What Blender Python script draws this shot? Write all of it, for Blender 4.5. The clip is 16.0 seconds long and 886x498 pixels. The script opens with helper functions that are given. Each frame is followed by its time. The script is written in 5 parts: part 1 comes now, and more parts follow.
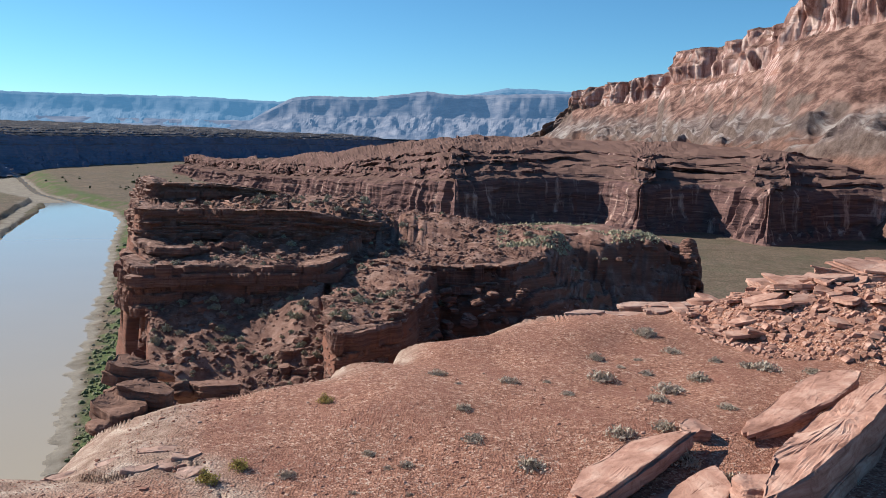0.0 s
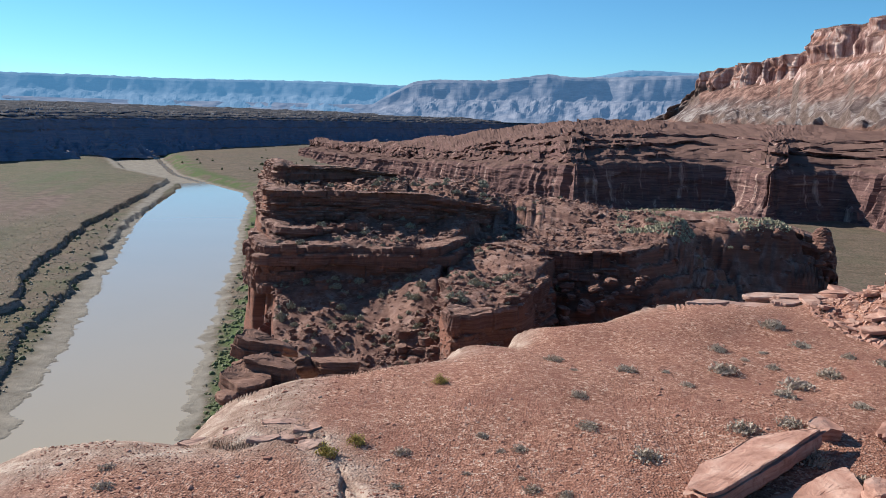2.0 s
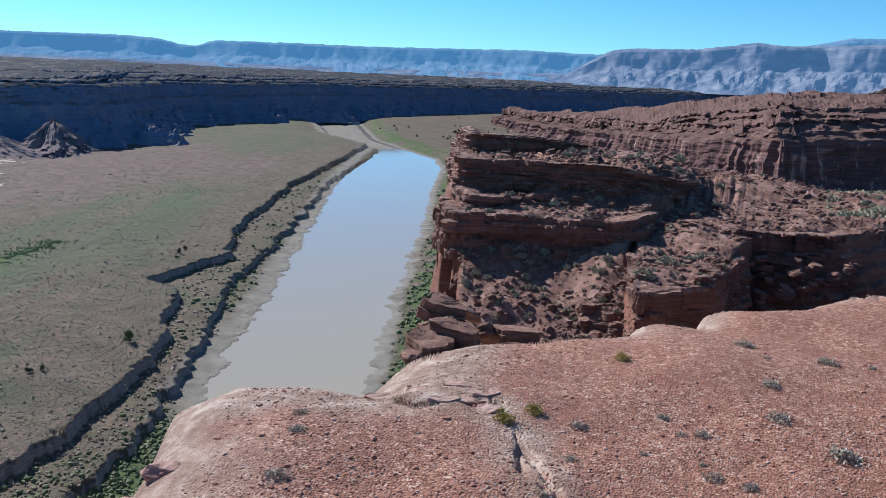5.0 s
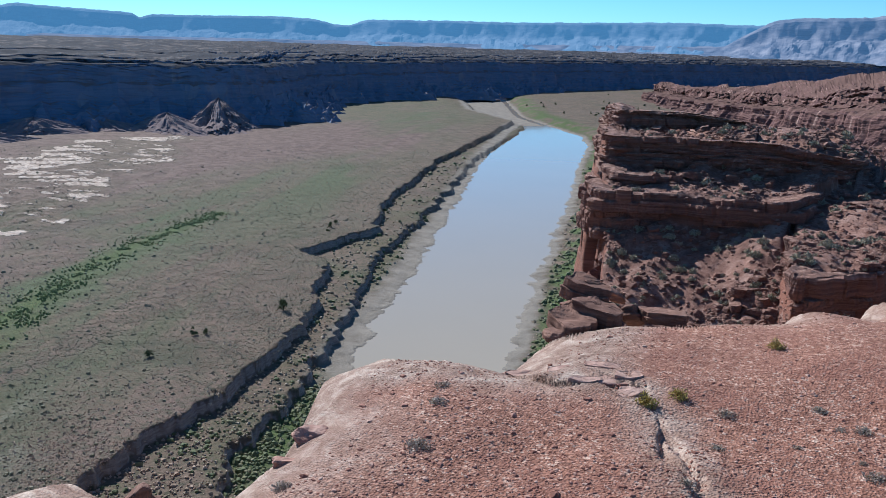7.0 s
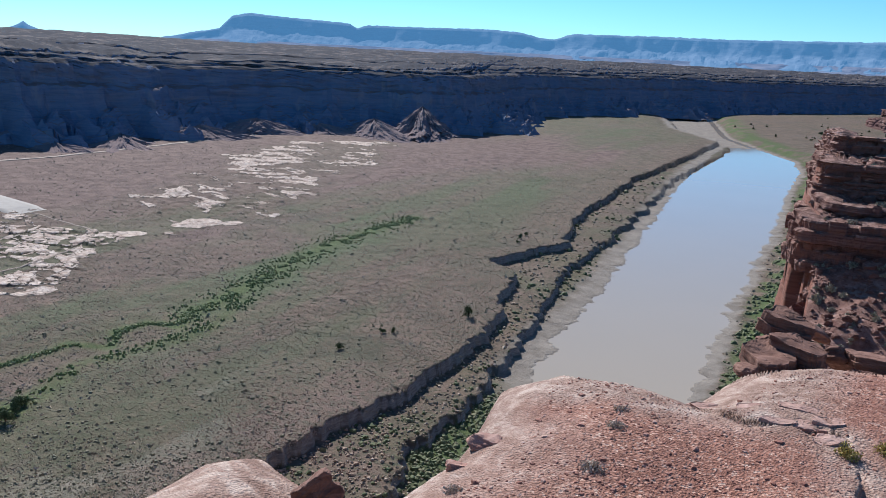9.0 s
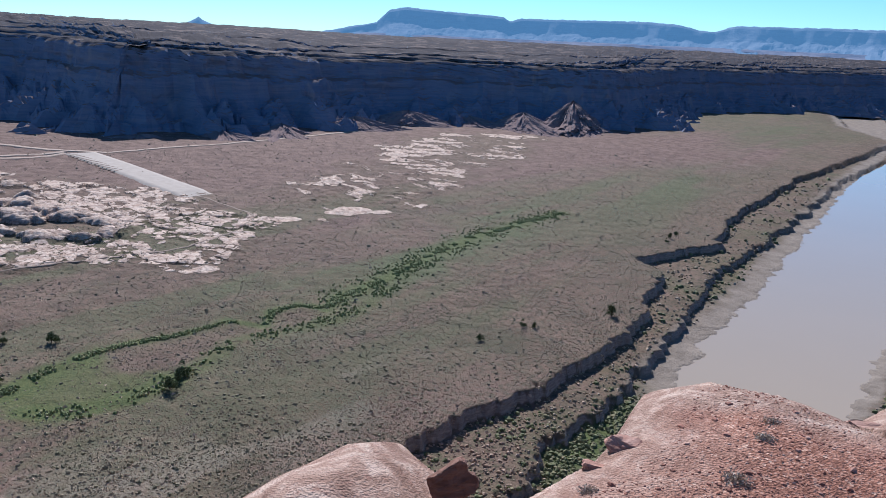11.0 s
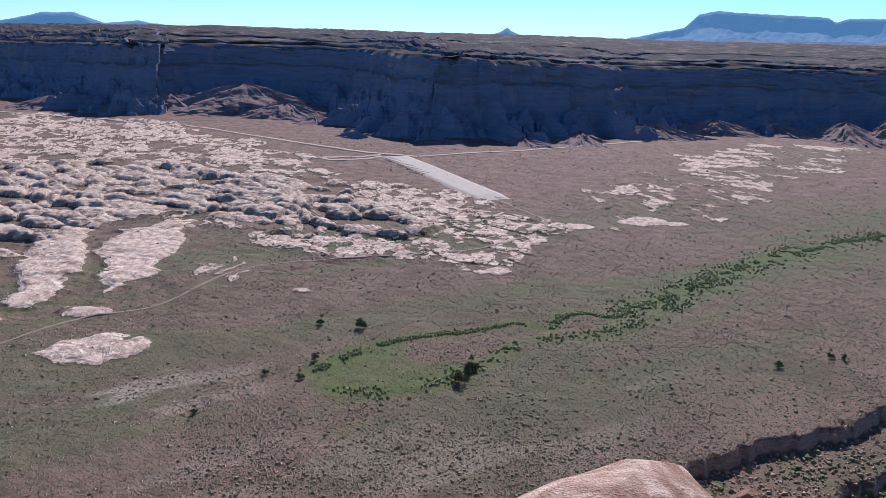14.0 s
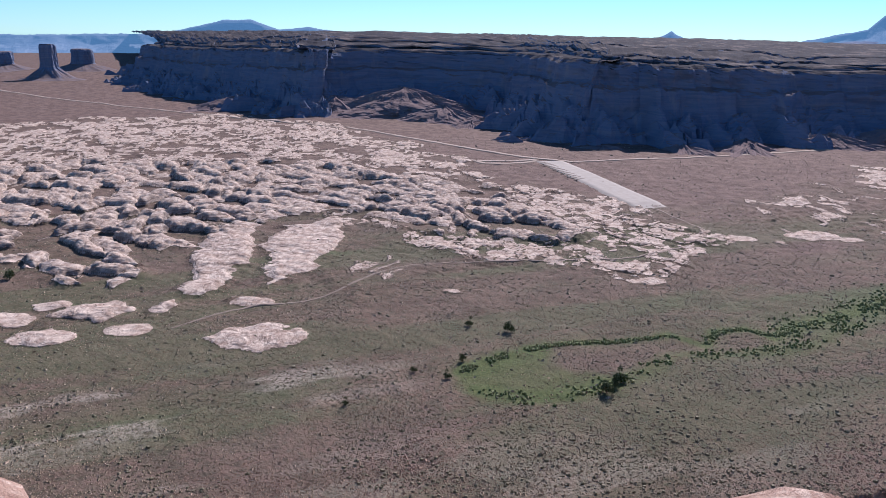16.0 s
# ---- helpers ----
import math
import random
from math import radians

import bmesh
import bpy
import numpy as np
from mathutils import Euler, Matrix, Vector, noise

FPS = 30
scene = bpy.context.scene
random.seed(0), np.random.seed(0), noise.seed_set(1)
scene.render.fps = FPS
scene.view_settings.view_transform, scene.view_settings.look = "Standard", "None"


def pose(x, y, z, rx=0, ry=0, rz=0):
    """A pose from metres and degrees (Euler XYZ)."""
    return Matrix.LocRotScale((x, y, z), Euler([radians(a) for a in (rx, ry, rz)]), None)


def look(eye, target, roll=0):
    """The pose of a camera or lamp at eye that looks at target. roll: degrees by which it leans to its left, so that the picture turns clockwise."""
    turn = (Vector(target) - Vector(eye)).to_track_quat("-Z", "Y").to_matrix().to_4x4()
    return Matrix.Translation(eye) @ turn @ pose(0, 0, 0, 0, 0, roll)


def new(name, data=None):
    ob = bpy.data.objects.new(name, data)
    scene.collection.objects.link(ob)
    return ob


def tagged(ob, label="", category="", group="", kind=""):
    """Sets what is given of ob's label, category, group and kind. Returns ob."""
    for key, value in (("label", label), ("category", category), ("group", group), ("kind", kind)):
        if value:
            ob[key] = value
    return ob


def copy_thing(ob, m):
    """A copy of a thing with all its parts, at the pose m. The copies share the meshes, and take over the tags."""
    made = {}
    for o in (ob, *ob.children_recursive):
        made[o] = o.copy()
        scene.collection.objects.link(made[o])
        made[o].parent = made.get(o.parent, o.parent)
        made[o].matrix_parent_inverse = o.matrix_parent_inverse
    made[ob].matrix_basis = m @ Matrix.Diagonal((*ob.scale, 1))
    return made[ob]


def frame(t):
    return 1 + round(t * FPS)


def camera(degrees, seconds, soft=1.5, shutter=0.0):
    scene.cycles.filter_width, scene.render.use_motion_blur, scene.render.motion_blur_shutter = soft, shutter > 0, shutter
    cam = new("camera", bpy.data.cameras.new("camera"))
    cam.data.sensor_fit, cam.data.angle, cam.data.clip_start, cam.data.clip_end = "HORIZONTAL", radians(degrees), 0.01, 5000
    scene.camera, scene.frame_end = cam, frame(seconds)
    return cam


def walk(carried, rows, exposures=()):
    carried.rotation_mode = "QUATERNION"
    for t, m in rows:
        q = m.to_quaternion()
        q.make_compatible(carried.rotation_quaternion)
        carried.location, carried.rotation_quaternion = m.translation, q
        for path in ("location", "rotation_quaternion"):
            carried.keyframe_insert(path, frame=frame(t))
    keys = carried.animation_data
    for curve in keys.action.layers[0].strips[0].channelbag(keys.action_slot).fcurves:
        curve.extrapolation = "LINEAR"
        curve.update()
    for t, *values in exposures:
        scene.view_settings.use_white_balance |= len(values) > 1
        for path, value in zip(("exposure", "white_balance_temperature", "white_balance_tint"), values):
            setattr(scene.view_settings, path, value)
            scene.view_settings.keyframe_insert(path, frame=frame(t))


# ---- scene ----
# ---- camera: one spot on the rim, turning left ----
EYE = 115.0
cam = camera(56.07, 16.0, 0.7)
ROWS = [
    (0.0, 82.185, -1.959, 0.000),
    (0.5, 81.772, -1.704, 1.866),
    (1.0, 81.335, -1.605, 4.055),
    (1.5, 81.086, -1.709, 5.893),
    (2.0, 80.802, -1.852, 8.140),
    (2.5, 80.521, -1.817, 9.796),
    (3.0, 80.176, -1.784, 11.732),
    (3.5, 79.532, -1.758, 13.683),
    (4.0, 78.932, -1.527, 16.100),
    (4.2, 78.747, -1.565, 17.287),
    (6.3, 77.043, -2.338, 26.854),
    (6.5, 76.662, -1.823, 27.898),
    (7.0, 76.380, -1.459, 31.153),
    (7.5, 76.167, -1.582, 34.641),
    (8.0, 76.015, -1.664, 37.820),
    (8.5, 76.061, -2.468, 40.990),
    (9.0, 76.771, -2.791, 44.776),
    (9.2, 76.960, -2.807, 46.369),
    (11.3, 75.894, -2.665, 56.696),
    (11.5, 76.021, -2.624, 58.081),
    (12.0, 75.927, -2.055, 61.628),
    (12.5, 75.811, -1.516, 65.486),
    (13.0, 75.664, -1.374, 69.298),
    (13.5, 75.693, -1.266, 73.229),
    (14.0, 75.684, -1.264, 75.059),
    (14.5, 75.767, -1.176, 76.730),
    (15.0, 75.862, -0.832, 79.289),
    (15.5, 75.776, -0.840, 82.439),
    (16.0, 75.772, -0.914, 85.683),
]
walk(cam, [(t, pose(0, 0, EYE, rx, ry, rz)) for t, rx, ry, rz in ROWS], [(0.0, 0.82, 5600, 5), (1.5, 0.82, 5550, 5), (4.0, 0.78, 5050, 5), (6.5, 0.74, 4950, 5), (8.0, 0.74, 5050, 6), (9.5, 0.74, 5150, 11), (12.5, 0.71, 5250, 18), (16.0, 0.68, 5350, 23)])

# ---- world, sun, exposure ----
SUN_AZ, SUN_EL = 65.0, 33.0          # degrees to the left of the first view, and above the horizon
world = bpy.data.worlds.new("sky")
scene.world = world
world.use_nodes = True
wn = world.node_tree.nodes
sky = wn.new("ShaderNodeTexSky")
sky.sky_type, sky.sun_disc = "NISHITA", False
sky.sun_elevation, sky.sun_rotation = radians(SUN_EL), radians(-SUN_AZ)
sky.altitude, sky.air_density, sky.dust_density, sky.ozone_density = 1200, 0.9, 0.0, 2.1
wn["Background"].inputs[1].default_value = 0.056
tone = wn.new("ShaderNodeMix")
tone.data_type, tone.blend_type = "RGBA", "MULTIPLY"
tone.inputs[0].default_value, tone.inputs[7].default_value = 1.0, (0.74, 1.05, 1.12, 1)
world.node_tree.links.new(sky.outputs[0], tone.inputs[6])
world.node_tree.links.new(tone.outputs[2], wn["Background"].inputs[0])
sun = new("sun", bpy.data.lights.new("sun", "SUN"))
sun.data.energy, sun.data.angle, sun.data.color = 5.0, radians(0.53), (1.0, 0.85, 0.68)
sa, se = radians(SUN_AZ), radians(SUN_EL)
sun.matrix_world = look((-math.sin(sa) * math.cos(se) * 500, math.cos(sa) * math.cos(se) * 500, math.sin(se) * 500), (0, 0, 0))

# ---- number helpers ----
rng = np.random.default_rng(7)
PERM = np.concatenate([rng.permutation(256)] * 2)
VALS = rng.random(256) * 2 - 1


def vnoise(x, y, z=0.0):
    """Smooth noise from -1 to 1 over arrays of coordinates."""
    x, y, z = np.broadcast_arrays(np.asarray(x, float), np.asarray(y, float), np.asarray(z, float))
    xi, yi, zi = np.floor(x).astype(int), np.floor(y).astype(int), np.floor(z).astype(int)
    u, v, w = x - xi, y - yi, z - zi
    u, v, w = u * u * (3 - 2 * u), v * v * (3 - 2 * v), w * w * (3 - 2 * w)
    out = 0.0
    for a in (0, 1):
        pa = PERM[(xi + a) & 255]
        for b in (0, 1):
            pb = PERM[pa + ((yi + b) & 255)]
            for c in (0, 1):
                h = VALS[PERM[pb + ((zi + c) & 255)]]
                out = out + h * (u if a else 1 - u) * (v if b else 1 - v) * (w if c else 1 - w)
    return out


def fbm(x, y, z=0.0, octaves=4, gain=0.5):
    total, amp, f = 0.0, 1.0, 1.0
    for k in range(octaves):
        total = total + amp * vnoise(np.asarray(x) * f + 17.3 * k, np.asarray(y) * f - 9.1 * k, np.asarray(z) * f + 5.7 * k)
        amp, f = amp * gain, f * 2.03
    return total


def smooth(a, b, x):
    t = np.clip((x - a) / (b - a), 0, 1)
    return t * t * (3 - 2 * t)


def plates(x, y, seed=0):
    """Cracked plates of about one unit: distance from the crack between them, and a value for each."""
    iu, iv = np.floor(x).astype(int), np.floor(y).astype(int)
    f1, f2, val = np.full(np.shape(x), 9.0), np.full(np.shape(x), 9.0), np.zeros(np.shape(x))
    for a in (-1, 0, 1):
        for b in (-1, 0, 1):
            h = PERM[PERM[(iu + a + seed) & 255] + ((iv + b) & 255)]
            q = np.hypot(iu + a + 0.5 + 0.42 * VALS[h] - x, iv + b + 0.5 + 0.42 * VALS[(h + 91) & 255] - y)
            near = q < f1
            f2 = np.where(near, f1, np.minimum(f2, q))
            val = np.where(near, VALS[(h + 37) & 255], val)
            f1 = np.where(near, q, f1)
    return f2 - f1, val


def inside_dist(x, y, poly):
    """Distance to the edge of a closed outline: positive inside, negative outside."""
    best, ins = np.full(np.shape(x), 1e9), np.zeros(np.shape(x), bool)
    for (x0, y0), (x1, y1) in zip(poly, poly[1:] + poly[:1]):
        ex, ey = x1 - x0, y1 - y0
        k = np.clip(((x - x0) * ex + (y - y0) * ey) / (ex * ex + ey * ey + 1e-9), 0, 1)
        best = np.minimum(best, (x - x0 - k * ex) ** 2 + (y - y0 - k * ey) ** 2)
        if y0 != y1:
            ins ^= ((y0 > y) != (y1 > y)) & (x < ex * (y - y0) / ey + x0)
    return np.where(ins, 1, -1) * np.sqrt(best)


def line_dist(x, y, line):
    best = np.full(np.shape(x), 1e9)
    for (x0, y0), (x1, y1) in zip(line, line[1:]):
        ex, ey = x1 - x0, y1 - y0
        k = np.clip(((x - x0) * ex + (y - y0) * ey) / (ex * ex + ey * ey + 1e-9), 0, 1)
        best = np.minimum(best, (x - x0 - k * ex) ** 2 + (y - y0 - k * ey) ** 2)
    return np.sqrt(best)


def polar(az, d):
    """Plan place at az degrees left of the first view and d metres off."""
    return (-math.sin(radians(az)) * d, math.cos(radians(az)) * d)


def outline(*pairs):
    return [polar(a, d) for a, d in pairs]


def rounded(line, step, passes=3):
    """A polyline with cut corners, resampled at even steps."""
    p = np.array(line, float)
    for _ in range(passes):
        q = np.empty((2 * len(p) - 2, 2))
        q[0::2], q[1::2] = p[:-1] * 0.8 + p[1:] * 0.2, p[:-1] * 0.2 + p[1:] * 0.8
        p = np.vstack([p[:1], q, p[-1:]])
    s = np.concatenate([[0], np.cumsum(np.hypot(*np.diff(p, axis=0).T))])
    t = np.arange(0, s[-1], step)
    return np.stack([np.interp(t, s, p[:, 0]), np.interp(t, s, p[:, 1])], 1), t


def raw_mesh(name, verts, faces, flat=False):
    """A mesh from arrays; faces all have the same number of corners."""
    me = bpy.data.meshes.new(name)
    verts, faces = np.asarray(verts, np.float32), np.asarray(faces, np.int32)
    n, k = faces.shape
    me.vertices.add(len(verts))
    me.vertices.foreach_set("co", verts.ravel())
    me.loops.add(n * k)
    me.loops.foreach_set("vertex_index", faces.ravel())
    me.polygons.add(n)
    me.polygons.foreach_set("loop_start", np.arange(0, n * k, k, dtype=np.int32))
    me.polygons.foreach_set("loop_total", np.full(n, k, np.int32))
    me.polygons.foreach_set("use_smooth", np.full(n, not flat))
    me.update(calc_edges=True)
    return me


def grid_faces(rows, cols):
    i = np.arange(rows - 1)[:, None] * cols + np.arange(cols - 1)[None]
    i = i.ravel()
    return np.stack([i, i + 1, i + cols + 1, i + cols], 1)


def grid_mesh(name, x, y, z, flip=False, flat=False):
    f = grid_faces(*x.shape)
    return raw_mesh(name, np.stack([x, y, z], -1).reshape(-1, 3), f[:, ::-1] if flip else f, flat)


def paint(me, **layers):
    """Region layers (0 to 1) on a mesh, for its material."""
    for key, value in layers.items():
        at = me.attributes.new(key, "FLOAT", "POINT")
        at.data.foreach_set("value", np.ascontiguousarray(value, np.float32).ravel())


def setting(name, me, material, label, category):
    ob = new(name, me)
    me.materials.append(material)
    return tagged(ob, label, category, kind="structure")


def column_grid(height, az, near, far, rows, fine):
    """A height sheet in rings round the rim; its rings stand closest on what can be seen from the rim."""
    a = np.radians(az)[None, :]

    def ring(r):
        return -np.sin(a) * r, np.cos(a) * r

    r = 1 / np.linspace(1 / near, 1 / far, fine)[:, None] * np.ones_like(a)
    z = height(*ring(r))
    el = np.arctan2(z - EYE, r)
    seen = np.maximum.accumulate(el, 0)[1:] <= el[1:] + 0.008
    ds = np.abs(np.diff(el, axis=0)) * np.where(seen, 1.0, 0.15) + 3.5e-4
    c = np.cumsum(np.pad(ds, ((0, 0), (31, 30)), "edge"), 1)
    ds = (c[:, 60:] - np.pad(c[:, :-61], ((0, 0), (1, 0))))[:, : a.size] / 61
    s = np.vstack([np.zeros((1, a.size)), np.cumsum(ds, 0)])
    rr = np.empty((rows, a.size))
    for c in range(a.size):
        rr[:, c] = np.interp(np.linspace(0, s[-1, c], rows), s[:, c], r[:, c])
    return ring(np.vstack([np.zeros((1, a.size)), rr]))

# ---- materials ----
class Nodes:
    """Short hand for building a node material."""

    def __init__(self, name, rough=0.9, spec=0.2):
        self.m = bpy.data.materials.new(name)
        self.m.use_nodes = True
        self.t = self.m.node_tree
        self.b = self.t.nodes["Principled BSDF"]
        self.b.inputs["Roughness"].default_value = rough
        self.b.inputs["Specular IOR Level"].default_value = spec
        self.geo = self.t.nodes.new("ShaderNodeNewGeometry")

    def put(self, socket, value):
        if isinstance(value, bpy.types.NodeSocket):
            self.t.links.new(value, socket)
        elif value is not None:
            socket.default_value = (*value, 1) if isinstance(value, tuple) and len(value) == 3 and socket.type == "RGBA" else value

    def pos(self, scale=(1, 1, 1)):
        n = self.t.nodes.new("ShaderNodeMapping")
        self.put(n.inputs[0], self.geo.outputs["Position"])
        n.inputs["Scale"].default_value = scale
        return n.outputs[0]

    def noise(self, scale, detail=4, rough=0.55, vec=None, warp=0.0):
        n = self.t.nodes.new("ShaderNodeTexNoise")
        self.put(n.inputs["Vector"], vec if vec is not None else self.geo.outputs["Position"])
        n.inputs["Scale"].default_value, n.inputs["Detail"].default_value = scale, detail
        n.inputs["Roughness"].default_value, n.inputs["Distortion"].default_value = rough, warp
        return n.outputs[0]

    def cells(self, scale, vec=None, feature="F1", out="Distance"):
        n = self.t.nodes.new("ShaderNodeTexVoronoi")
        n.feature = feature
        self.put(n.inputs["Vector"], vec if vec is not None else self.geo.outputs["Position"])
        n.inputs["Scale"].default_value = scale
        return n.outputs[out]

    def ramp(self, fac, *stops):
        n = self.t.nodes.new("ShaderNodeValToRGB")
        e = n.color_ramp.elements
        while len(e) < len(stops):
            e.new(0.5)
        for el, (at, col) in zip(e, stops):
            el.position = at
            el.color = (*col, 1) if isinstance(col, tuple) else (col, col, col, 1)
        self.put(n.inputs[0], fac)
        return n.outputs[0]

    def mix(self, fac, a, b, how="MIX"):
        n = self.t.nodes.new("ShaderNodeMix")
        n.data_type, n.blend_type = "RGBA", how
        self.put(n.inputs[0], fac), self.put(n.inputs[6], a), self.put(n.inputs[7], b)
        return n.outputs[2]

    def math(self, how, a, b=0.0, clamp=False):
        n = self.t.nodes.new("ShaderNodeMath")
        n.operation, n.use_clamp = how, clamp
        self.put(n.inputs[0], a), self.put(n.inputs[1], b)
        return n.outputs[0]

    def layer(self, name):
        n = self.t.nodes.new("ShaderNodeAttribute")
        n.attribute_name = name
        return n.outputs["Fac"]

    def up(self, low, high):
        n = self.t.nodes.new("ShaderNodeSeparateXYZ")
        self.put(n.inputs[0], self.geo.outputs["Normal"])
        return self.span(n.outputs[2], low, high)

    def span(self, value, low, high):
        n = self.t.nodes.new("ShaderNodeMapRange")
        n.interpolation_type = "SMOOTHSTEP"
        self.put(n.inputs[0], value)
        n.inputs[1].default_value, n.inputs[2].default_value = low, high
        return n.outputs[0]

    def bump(self, height, strength, distance):
        n = self.t.nodes.new("ShaderNodeBump")
        n.inputs["Strength"].default_value, n.inputs["Distance"].default_value = strength, distance
        self.put(n.inputs["Height"], height)
        if self.b.inputs["Normal"].is_linked:
            self.t.links.new(self.b.inputs["Normal"].links[0].from_socket, n.inputs["Normal"])
        self.t.links.new(n.outputs[0], self.b.inputs["Normal"])

    def done(self, color):
        # every base colour is dimmed evenly, to balance the raised exposure
        self.put(self.b.inputs["Base Color"], self.mix(1.0, color, (0.82, 0.82, 0.82), "MULTIPLY"))
        return self.m


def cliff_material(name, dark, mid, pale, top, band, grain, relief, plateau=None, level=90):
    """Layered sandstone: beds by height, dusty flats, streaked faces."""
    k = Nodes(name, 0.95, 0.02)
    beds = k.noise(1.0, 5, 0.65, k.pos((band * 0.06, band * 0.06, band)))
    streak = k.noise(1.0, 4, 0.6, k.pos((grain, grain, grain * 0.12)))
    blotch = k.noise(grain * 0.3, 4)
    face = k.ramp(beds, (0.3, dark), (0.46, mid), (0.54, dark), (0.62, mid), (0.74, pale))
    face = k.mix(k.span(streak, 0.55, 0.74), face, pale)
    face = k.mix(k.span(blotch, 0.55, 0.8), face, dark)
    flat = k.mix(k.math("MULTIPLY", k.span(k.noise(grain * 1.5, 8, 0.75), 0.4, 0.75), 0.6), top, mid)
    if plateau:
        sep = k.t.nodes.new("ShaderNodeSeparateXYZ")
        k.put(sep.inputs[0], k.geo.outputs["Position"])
        # dark scrub, with paler patches painted in for its sunlit slopes
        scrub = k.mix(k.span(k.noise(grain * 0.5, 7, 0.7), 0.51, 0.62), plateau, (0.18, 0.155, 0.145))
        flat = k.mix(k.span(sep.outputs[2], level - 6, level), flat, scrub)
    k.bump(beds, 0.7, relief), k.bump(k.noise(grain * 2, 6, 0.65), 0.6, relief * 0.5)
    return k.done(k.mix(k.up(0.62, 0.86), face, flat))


# WALL_W is red sandstone with haze and blue shade painted into its faces
WALL_W = cliff_material("cliff rock painted haze and shade blue", (0.155, 0.20, 0.30), (0.205, 0.24, 0.325), (0.27, 0.275, 0.32), (0.21, 0.165, 0.155), 0.12, 0.05, 3.0, (0.06, 0.06, 0.07), 80)
WALL_E = cliff_material("red cliff rock", (0.115, 0.068, 0.066), (0.21, 0.122, 0.108), (0.54, 0.37, 0.31), (0.175, 0.108, 0.088), 0.16, 0.09, 3.0)


def butte_material():
    k = Nodes("pale red butte rock", 0.95, 0.1)
    sep = k.t.nodes.new("ShaderNodeSeparateXYZ")
    k.put(sep.inputs[0], k.geo.outputs["Position"])
    high = k.math("ADD", sep.outputs[2], k.math("MULTIPLY", k.noise(0.006, 4), 120))
    soil = k.ramp(k.noise(0.03, 6, 0.7), (0.40, (0.105, 0.058, 0.048)), (0.5, (0.215, 0.12, 0.095)), (0.60, (0.36, 0.22, 0.175)))
    grey = k.ramp(k.noise(0.02, 6, 0.7, None, 1.0), (0.40, (0.10, 0.07, 0.065)), (0.5, (0.20, 0.15, 0.135)), (0.60, (0.36, 0.31, 0.285)))
    soil = k.mix(k.span(high, 270, 215), soil, grey)
    low = k.ramp(k.noise(0.05, 5, 0.7), (0.35, (0.12, 0.065, 0.05)), (0.65, (0.28, 0.16, 0.12)))
    soil = k.mix(k.span(high, 190, 168), soil, low)
    wall = k.noise(1.0, 5, 0.65, k.pos((0.05, 0.05, 0.004)))
    face = k.ramp(wall, (0.38, (0.20, 0.10, 0.085)), (0.5, (0.48, 0.30, 0.255)), (0.6, (0.70, 0.53, 0.47)))
    face = k.mix(k.span(k.noise(1.0, 4, 0.6, k.pos((0.004, 0.004, 0.05))), 0.5, 0.7), face, (0.34, 0.17, 0.125))
    crag = k.ramp(k.noise(0.05, 5, 0.7), (0.35, (0.09, 0.06, 0.05)), (0.65, (0.22, 0.16, 0.135)))
    face = k.mix(k.span(high, 318, 296), face, crag)
    k.bump(wall, 0.6, 6), k.bump(k.noise(0.12, 6, 0.7), 1.0, 5)
    return k.done(k.mix(k.up(0.45, 0.65), face, soil))


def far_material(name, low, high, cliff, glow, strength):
    """Rock of the far distance; kilometres of haze painted as blue colour and glow."""
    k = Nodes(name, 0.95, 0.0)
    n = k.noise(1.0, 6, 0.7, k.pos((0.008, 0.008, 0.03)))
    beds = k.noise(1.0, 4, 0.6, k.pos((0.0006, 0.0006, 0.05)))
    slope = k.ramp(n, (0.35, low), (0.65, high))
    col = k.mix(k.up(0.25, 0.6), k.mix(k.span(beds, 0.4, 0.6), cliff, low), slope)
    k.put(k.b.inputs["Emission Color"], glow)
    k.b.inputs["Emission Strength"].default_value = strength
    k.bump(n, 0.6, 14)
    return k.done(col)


# MESA's slopes are painted paler as if sunlit; FAR is all haze blue
MESA = far_material("far mesa rock painted lit and hazy", (0.085, 0.095, 0.125), (0.25, 0.235, 0.25), (0.06, 0.07, 0.10), (0.11, 0.20, 0.33), 0.32)
FAR = far_material("far mesa rock painted hazy", (0.085, 0.105, 0.14), (0.16, 0.175, 0.205), (0.07, 0.085, 0.12), (0.11, 0.24, 0.38), 0.46)
BUTTE = butte_material()
# red-brown rock with haze blue painted in, to blend with the west wall
TALUS = cliff_material("talus tinted haze blue", (0.17, 0.165, 0.20), (0.24, 0.21, 0.22), (0.40, 0.33, 0.31), (0.25, 0.19, 0.18), 0.15, 0.09, 3.0)


